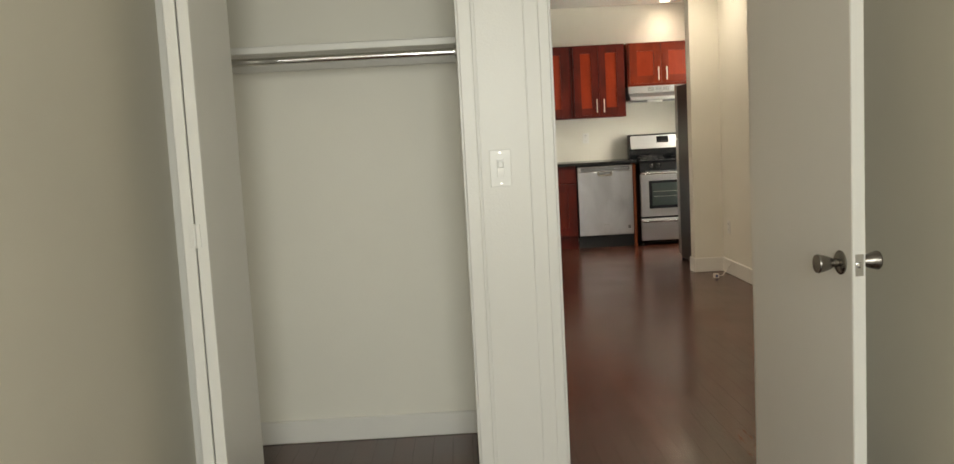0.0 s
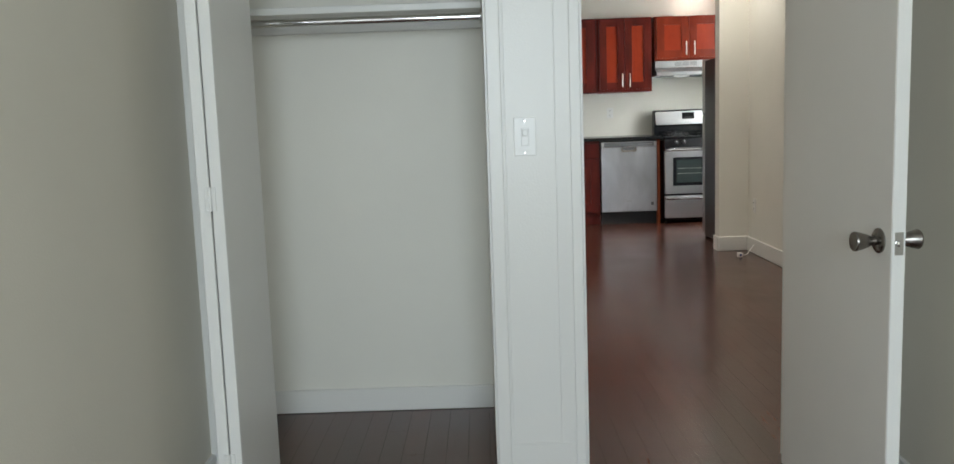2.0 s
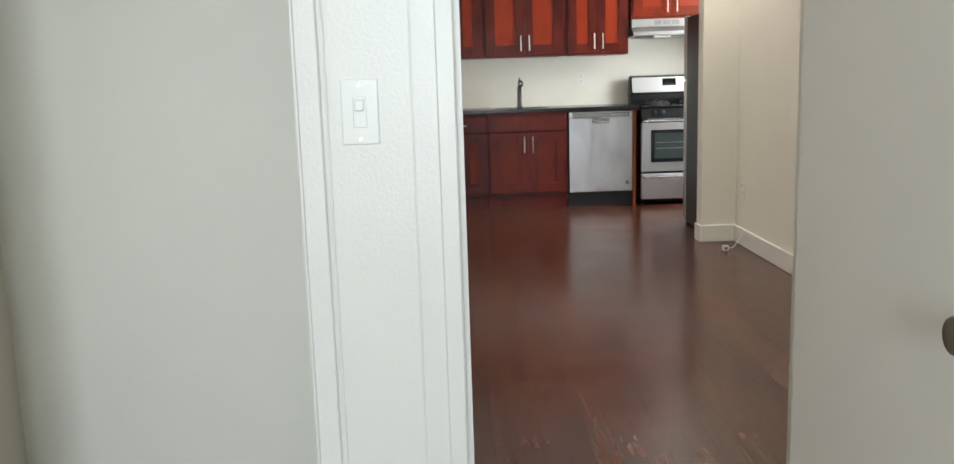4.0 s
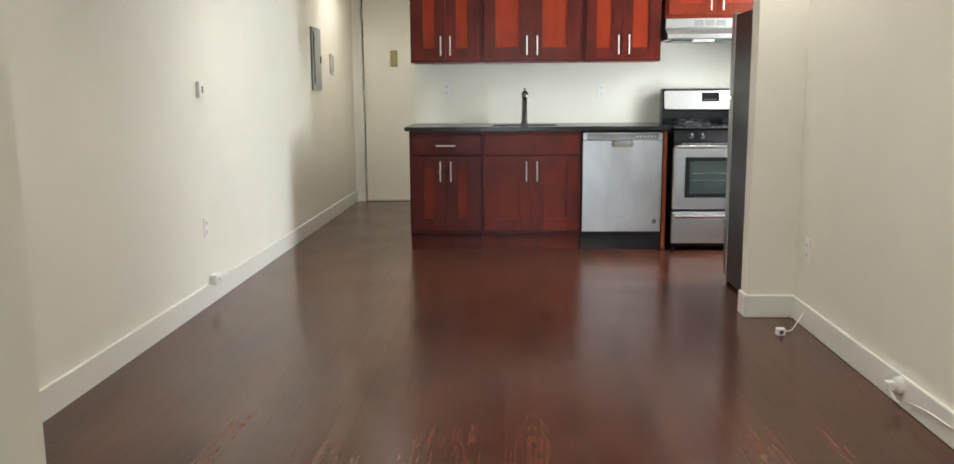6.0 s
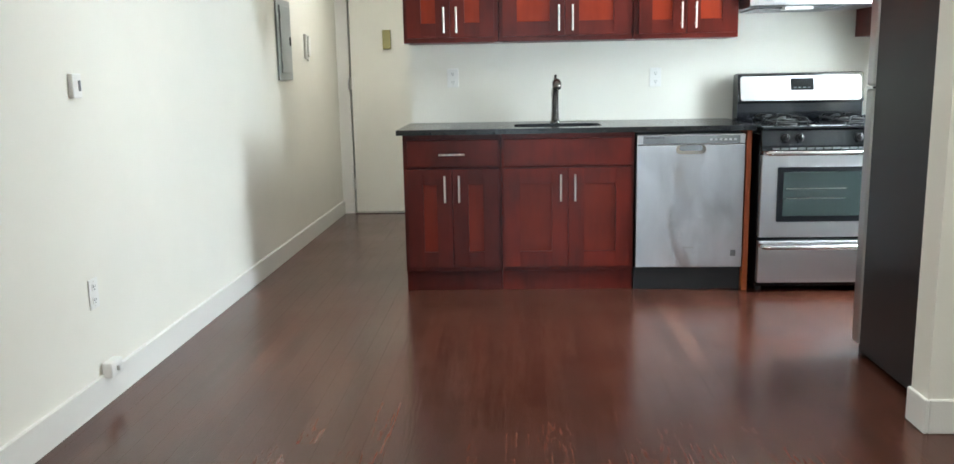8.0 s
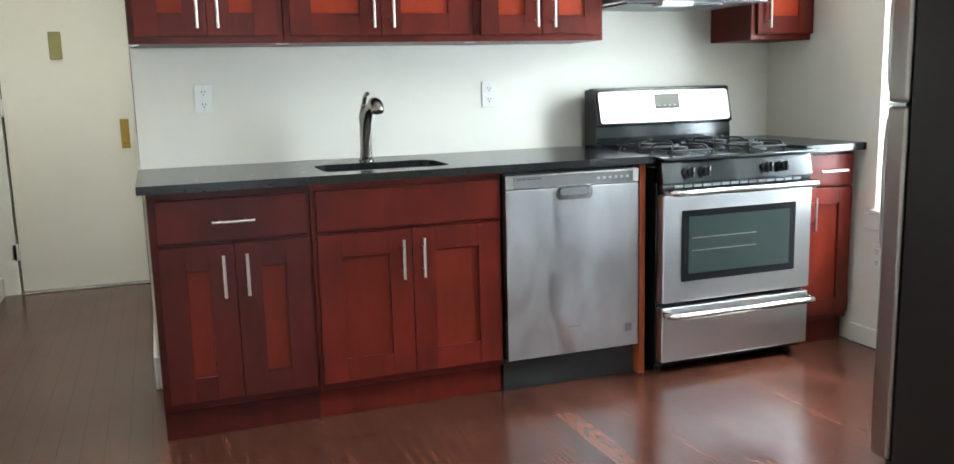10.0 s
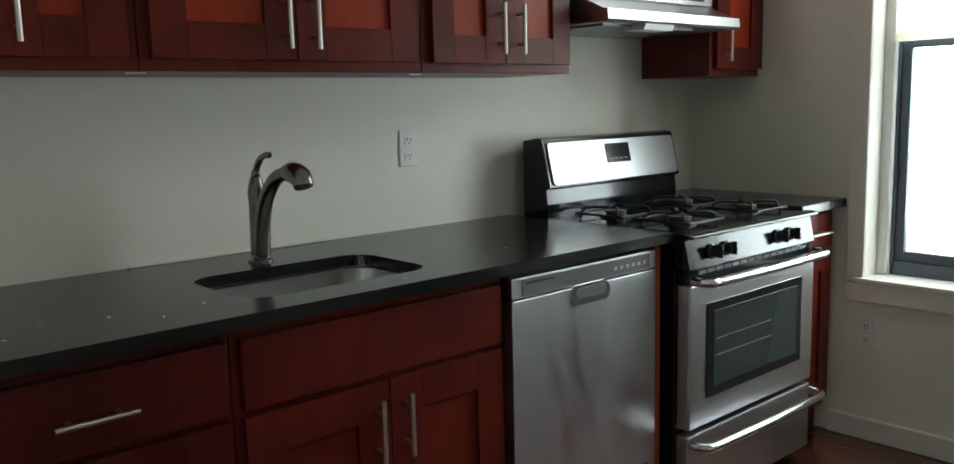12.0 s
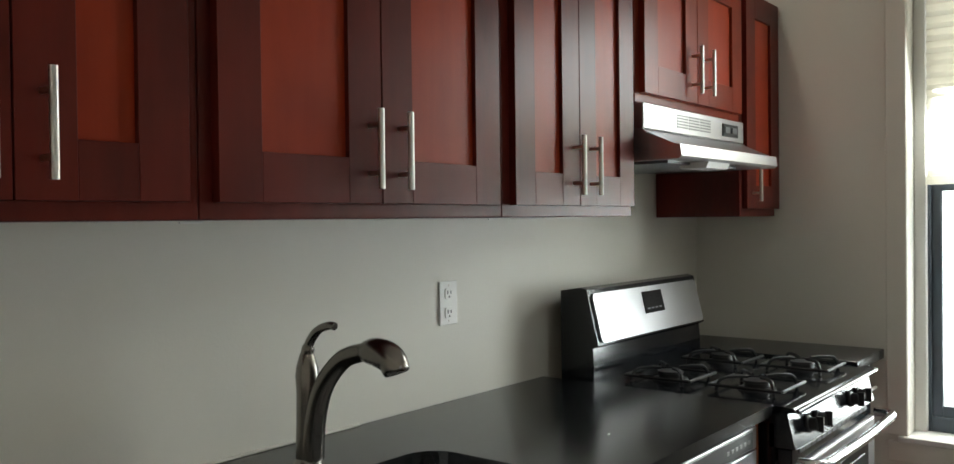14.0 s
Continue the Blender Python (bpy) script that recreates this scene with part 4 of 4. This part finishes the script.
# ---- gas range ----
st = empty("gas_range", "black and stainless steel gas range with four burners", "stove")
SX0, SX1, SY = 1.860, 2.630, 9.658
part("body", box(SX0, SX1, SY + 0.055, 10.38, 0.03, 0.905, 0.003, 1), ENAMEL, st)
od = part("oven_door", box(SX0, SX1, SY, SY + 0.05, 0.325, 0.790, 0.006, 2), STEEL, st, "stainless oven door")
part("window_surround", prism(rounded(1.950, 2.540, 0.415, 0.722, 0.006), "y", SY - 0.003, SY), ENAMEL, od, "black window surround")
part("window", prism(rounded(1.983, 2.507, 0.447, 0.694, 0.004), "y", SY - 0.005, SY - 0.003), OVEN_GLASS, od, "dark reflective oven glass")
for zz in (0.545, 0.600):
    part("rack_line", box(2.00, 2.33, SY - 0.0056, SY - 0.005, zz, zz + 0.004), HANDLE, od, "pale rack wire behind the glass")


def oven_bar(z, x0, x1, parent):
    y = SY - 0.062
    p = arc([(x0, SY - 0.002, z), (x0 + 0.004, y + 0.02, z), (x0 + 0.03, y, z), (x0 + 0.12, y - 0.004, z), ((x0 + x1) / 2, y - 0.010, z), (x1 - 0.12, y - 0.004, z), (x1 - 0.03, y, z), (x1 - 0.004, y + 0.02, z), (x1, SY - 0.002, z)], 6)
    part("handle", sweep(p, 0.0145, 14), CHROME, parent, "thick curved steel handle", True)


oven_bar(0.805, SX0 + 0.012, SX1 - 0.012, od)
wd = part("warming_drawer", box(SX0, SX1, SY + 0.004, SY + 0.05, 0.062, 0.305, 0.005, 2), STEEL, st, "stainless lower drawer")
oven_bar(0.280, SX0 + 0.012, SX1 - 0.012, wd)
part("vent_grille", box(SX0 + 0.002, SX1 - 0.002, SY + 0.012, SY + 0.05, 0.795, 0.838, 0.002, 1), ENAMEL, st)
for k in range(14):
    part("vent_slot", box(SX0 + 0.06 + k * 0.047, SX0 + 0.10 + k * 0.047, SY + 0.009, SY + 0.0125, 0.818, 0.830, 0.001, 1), GREY_PLASTIC, st)
panel_out = [(SY + 0.002, 0.840), (SY + 0.07, 0.840), (SY + 0.07, 0.935), (SY + 0.028, 0.935), (SY + 0.022, 0.930)]
part("control_panel", prism(panel_out, "x", SX0, SX1), ENAMEL, st, "glossy black control panel")
for xx in (1.985, 2.065, 2.385, 2.465):
    kb = part("knob", lathe([(0, 0.024), (0.006, 0.024), (0.008, 0.019), (0.026, 0.017), (0.028, 0.014)], (xx, SY + 0.010, 0.884), (0, -1, 0.12), 18), BLACK_PLASTIC, st, "", True)
    part("grip", box(xx - 0.004, xx + 0.004, SY - 0.032, SY - 0.012, 0.866, 0.908, 0.001, 1), BLACK_PLASTIC, kb)
    part("pointer", box(xx - 0.001, xx + 0.001, SY - 0.033, SY - 0.032, 0.89, 0.907), WHITE_PLASTIC, kb)
bm = bmesh.new()
prism([(SY - 0.004, 0.940), (SY + 0.004, 0.936), (10.30, 0.936), (10.30, 0.950), (SY + 0.03, 0.950), (SY + 0.006, 0.948)], "x", SX0 - 0.003, SX1 + 0.003, bm)
part("cooktop", bm, ENAMEL, st)
part("front_lip", box(SX0 - 0.003, SX1 + 0.003, SY - 0.010, SY + 0.001, 0.934, 0.947, 0.004, 2), ENAMEL, st, "glossy black front edge of the cooktop")
for cx in (2.045, 2.445):
    for cy in (9.83, 10.10):
        bn = part("burner", lathe([(0, 0.055), (0.006, 0.053), (0.008, 0.036), (0.02, 0.034), (0.022, 0.040), (0.028, 0.038)], (cx, cy, 0.950), (0, 0, 1), 20), IRON, st, "", True)
        g = bmesh.new()
        for a in range(4):
            c, s = math.cos(radians(45 + 90 * a)), math.sin(radians(45 + 90 * a))
            pp = arc([(cx + c * 0.028, cy + s * 0.028, 0.988), (cx + c * 0.07, cy + s * 0.07, 0.990), (cx + c * 0.115, cy + s * 0.105, 0.984), (cx + c * 0.135, cy + s * 0.118, 0.952)], 4)
            sweep(pp, 0.0055, 6, g)
        for q in (-0.095, 0.095):
            sweep([(cx + q, cy - 0.105, 0.968), (cx + q, cy + 0.105, 0.968)], 0.005, 6, g)
            sweep([(cx - 0.095, cy + q * 1.1, 0.968), (cx + 0.095, cy + q * 1.1, 0.968)], 0.005, 6, g)
        part("grate", g, IRON, st, "black cast iron grate")
# backguard
bm = prism([(10.262, 0.945), (10.38, 0.945), (10.38, 1.225), (10.310, 1.236), (10.287, 1.230), (10.247, 1.062), (10.267, 1.052), (10.262, 1.0)], "x", SX0 + 0.006, SX1 - 0.004)
part("backguard", bm, ENAMEL, st, "black backguard")
# sloping steel face with rounded corners
bm = bmesh.new()
ring = rounded(SX0 + 0.022, SX1 - 0.018, 0.0, 0.152, 0.016, 4)
slope = Vector((0, 0.236, 0.972)).normalized()
out_n = Vector((0, -slope.z, slope.y))
base_p = Vector((0, 10.2485, 1.068))
lo = [bm.verts.new(base_p + Vector((p[0], 0, 0)) + slope * p[1]) for p in ring]
hi = [bm.verts.new(base_p + Vector((p[0], 0, 0)) + slope * p[1] + out_n * 0.008) for p in ring]
for i in range(len(ring)):
    bm.faces.new((lo[i], lo[(i + 1) % len(ring)], hi[(i + 1) % len(ring)], hi[i]))
bm.faces.new(hi)
bm.faces.new(lo[::-1])
fc = part("control_face", bm, STEEL, st, "sloping stainless control face")
bm = bmesh.new()
q = [base_p + Vector((x, 0, 0)) + slope * h + out_n * d for d in (0.008, 0.0105) for x, h in ((2.187, 0.062), (2.325, 0.062), (2.325, 0.135), (2.187, 0.135))]
vs = [bm.verts.new(p) for p in q]
for f in ((4, 5, 6, 7), (0, 1, 5, 4), (1, 2, 6, 5), (2, 3, 7, 6), (3, 0, 4, 7)):
    bm.faces.new([vs[i] for i in f])
cl = part("clock_display", bm, ENAMEL, fc, "black clock display")
for k in range(4):
    bm = bmesh.new()
    x = 2.203 + k * 0.028
    vs = [bm.verts.new(base_p + Vector((xx, 0, 0)) + slope * h + out_n * 0.0112) for xx, h in ((x, 0.075), (x + 0.018, 0.075), (x + 0.018, 0.080), (x, 0.080))]
    bm.faces.new(vs)
    part("button_mark", bm, GREY_PLASTIC, cl)
for x in (SX0 + 0.03, SX1 - 0.03):
    for y in (SY + 0.09, 10.36):
        part("foot", disc((x, y, 0.0), "z", 0.016, 0.03, 12), BLACK_PLASTIC, st)

# ---- upper cabinets ----
UY, UB, UT = 10.085, 1.452, 2.268


def upper(name, label, x0, x1, z0, z1, doors, rail=0.085, frame_mat=None, y=UY):
    th = empty(name, label, "cabinet", "wall cabinets")
    part("body", box(x0, x1, y + 0.02, Y_BACK - 0.002, z0, z1, 0.0015, 1), frame_mat or FRAME_WOOD, th)
    for a, b, hx in doors:
        d = shaker("cabinet_door", a, b, z0 + 0.028, z1 - 0.012, y, th, rail, None, frame_mat)
        bar_pull(hx, z0 + 0.130, y, 0.150, d)
    return th


upper("wall_cabinet", "dark cherry-stained wall cabinet with two framed doors", -0.172, 0.398, UB, UT, [(-0.150, 0.108, 0.073), (0.111, 0.372, 0.148)])
upper("wall_cabinet", "wide cherry-stained wall cabinet over the sink", 0.400, 1.196, UB, UT, [(0.424, 0.790, 0.757), (0.793, 1.166, 0.838)])
upper("wall_cabinet", "cherry-stained wall cabinet over the dishwasher", 1.198, 1.815, UB, UT, [(1.228, 1.508, 1.478), (1.511, 1.798, 1.560)], 0.08)
upper("wall_cabinet", "short cherry-stained cabinet above the range hood", 1.842, 2.618, 1.782, UT, [(1.868, 2.228, 2.192), (2.231, 2.600, 2.285)], 0.085, ORANGE_FRAME)
upper("wall_cabinet", "narrow dark cherry-stained wall cabinet in the corner", 2.620, X_KIT - 0.012, UB - 0.005, UT, [(2.645, 2.972, 2.695)], 0.085)
for x, ln in ((-0.20, 0.06), (0.37, 0.05), (1.16, 0.05)):
    bm = sweep([(x, UY + 0.03, UB - 0.004), (x + ln, UY + 0.04, UB - 0.003)], 0.002, 6)
    tagged(part("cable_end", bm, WHITE_PLASTIC), "thin white wire end under a wall cabinet", "cable")

# ---- range hood ----
hood = empty("range_hood", "stainless steel under-cabinet range hood", "range hood")
HX0, HX1 = 1.846, 2.600
part("upper_box", box(HX0, HX1, 10.08, Y_BACK - 0.002, 1.704, 1.779, 0.003, 1), STEEL, hood)
prof = [(10.08, 1.702), (10.075, 1.696), (9.985, 1.655), (9.966, 1.652), (9.962, 1.620), (9.972, 1.612), (10.0, 1.612), (Y_BACK - 0.002, 1.612), (Y_BACK - 0.002, 1.702)]
part("canopy", prism(prof, "x", HX0 - 0.002, HX1 + 0.002), STEEL, hood)
part("filter", box(HX0 + 0.05, HX1 - 0.20, 10.03, Y_BACK - 0.04, 1.604, 1.612), GREY_PLASTIC, hood, "grey grease filter")
part("lamp_cover", prism([(9.97, 1.612), (10.07, 1.612), (10.06, 1.594), (9.98, 1.594)], "x", HX0 + 0.20, HX0 + 0.36), WHITE_PLASTIC, hood, "frosted lamp cover")
for g in range(3):
    for k in range(5):
        part("vent_slot", box(HX0 + 0.22 + g * 0.085, HX0 + 0.295 + g * 0.085, 10.078, 10.081, 1.722 + k * 0.009, 1.726 + k * 0.009), GREY_PLASTIC, hood)
sw = part("switch_panel", box(HX1 - 0.19, HX1 - 0.06, 10.0765, 10.081, 1.720, 1.762, 0.001, 1), BLACK_PLASTIC, hood, "black switch panel")
for k in range(2):
    part("switch", box(HX1 - 0.18 + k * 0.06, HX1 - 0.14 + k * 0.06, 10.072, 10.0765, 1.731, 1.751, 0.001, 1), GREY_PLASTIC, sw)

# ---- refrigerator ----
fr = empty("refrigerator", "stainless steel refrigerator with black sides", "refrigerator")
RX0, RX1, RY0, RY1, RT = 2.012, 2.71, 8.03, 8.555, 1.695
part("body", box(RX0, RX1, RY0, RY1, 0.02, RT - 0.012, 0.004, 1), BLACK_SIDE, fr, "black textured cabinet")
for z0, z1, h0, h1, nm in ((0.045, 1.172, 0.70, 1.155, "door"), (1.184, RT, 1.20, 1.56, "freezer_door")):
    d = part(nm, box(RX0 - 0.004, RX1, RY1 + 0.008, RY1 + 0.088, z0, z1, 0.012, 3), FRIDGE_STEEL, fr, "stainless steel door")
    y = RY1 + 0.088
    p = arc([(RX0 + 0.045, y, h0), (RX0 + 0.045, y + 0.022, h0 + 0.012), (RX0 + 0.045, y + 0.034, h0 + 0.06), (RX0 + 0.045, y + 0.038, (h0 + h1) / 2), (RX0 + 0.045, y + 0.034, h1 - 0.06), (RX0 + 0.045, y + 0.022, h1 - 0.012), (RX0 + 0.045, y, h1)], 5)
    part("handle", sweep(p, 0.012, 12), FRIDGE_STEEL, d, "long curved handle", True)
part("hinge_cap", box(RX0 - 0.006, RX0 + 0.05, RY1 + 0.012, RY1 + 0.08, 1.173, 1.183), CHROME, fr, "bright hinge plate between doors")
part("base_grille", box(RX0 + 0.01, RX1 - 0.01, RY1 + 0.0, RY1 + 0.03, 0.0, 0.04), BLACK_PLASTIC, fr)
for x in (RX0 + 0.05, RX1 - 0.05):
    part("foot", disc((x, RY0 + 0.06, 0.0), "z", 0.018, 0.02, 12), BLACK_PLASTIC, fr)

# ---- floor boards ----
floor = tagged(part("floor", box(X_WEST - 0.12, X_KIT + 0.2, Y_SOUTH - 0.12, Y_ENTRY + 0.12, -0.06, -0.009), GAP_SHADE_JOINTS), "dark red-brown stained oak strip floor", "floor", kind="structure")
BW, GAP = 0.0815, 0.0003
rng = random.Random(7)
rest_v, rest_f = [], []
lengths = [0.62, 0.86, 1.1, 1.34, 1.6]
plank_mesh = {}
for ln in lengths:
    me = finish("plank", box(0, BW - GAP, 0, ln - GAP, -0.009, 0.0, 0.0002, 1), OAK)
    layer = me.uv_layers.new(name="board")
    for lp in me.loops:
        co = me.vertices[lp.vertex_index].co
        layer.data[lp.index].uv = (co.x - BW / 2, co.y)
    plank_mesh[ln] = me
n_parts = 0


def loose_plank(x0, x1, y0, y1):
    b = len(rest_v)
    c = 0.0002
    rest_v.extend([(x0, y0, -0.008), (x1, y0, -0.008), (x1, y1, -0.008), (x0, y1, -0.008), (x0 + c, y0 + c, 0), (x1 - c, y0 + c, 0), (x1 - c, y1 - c, 0), (x0 + c, y1 - c, 0)])
    rest_f.extend([(b + 4, b + 5, b + 6, b + 7), (b, b + 1, b + 5, b + 4), (b + 1, b + 2, b + 6, b + 5), (b + 2, b + 3, b + 7, b + 6), (b + 3, b, b + 4, b + 7)])


col = 0
x = X_WEST - 0.095
while x < X_KIT:
    y = Y_SOUTH - rng.random() * 1.2
    while y < Y_ENTRY:
        ln = rng.choice(lengths)
        if x < 2.2 and y > 4.2 and y + ln < 9.7 and n_parts < 290:
            ob = new("plank", plank_mesh[ln])
            ob.parent = floor
            ob.location = (x, y, 0)
            n_parts += 1
        else:
            loose_plank(x, min(x + BW, X_KIT + 0.02) - GAP, max(y, Y_SOUTH), min(y + ln, Y_ENTRY + 0.06) - GAP)
        y += ln
    x += BW
me = bpy.data.meshes.new("floorboards")
me.from_pydata(rest_v, [], rest_f)
me.materials.append(OAK)
layer = me.uv_layers.new(name="board")
for lp in me.loops:
    co, base = me.vertices[lp.vertex_index].co, me.vertices[lp.vertex_index // 8 * 8].co
    layer.data[lp.index].uv = (co.x - base.x - BW / 2, co.y - base.y)
ob = new("floorboards", me)
ob.parent = floor
tagged(ob, "further oak floor boards", kind="stuff")
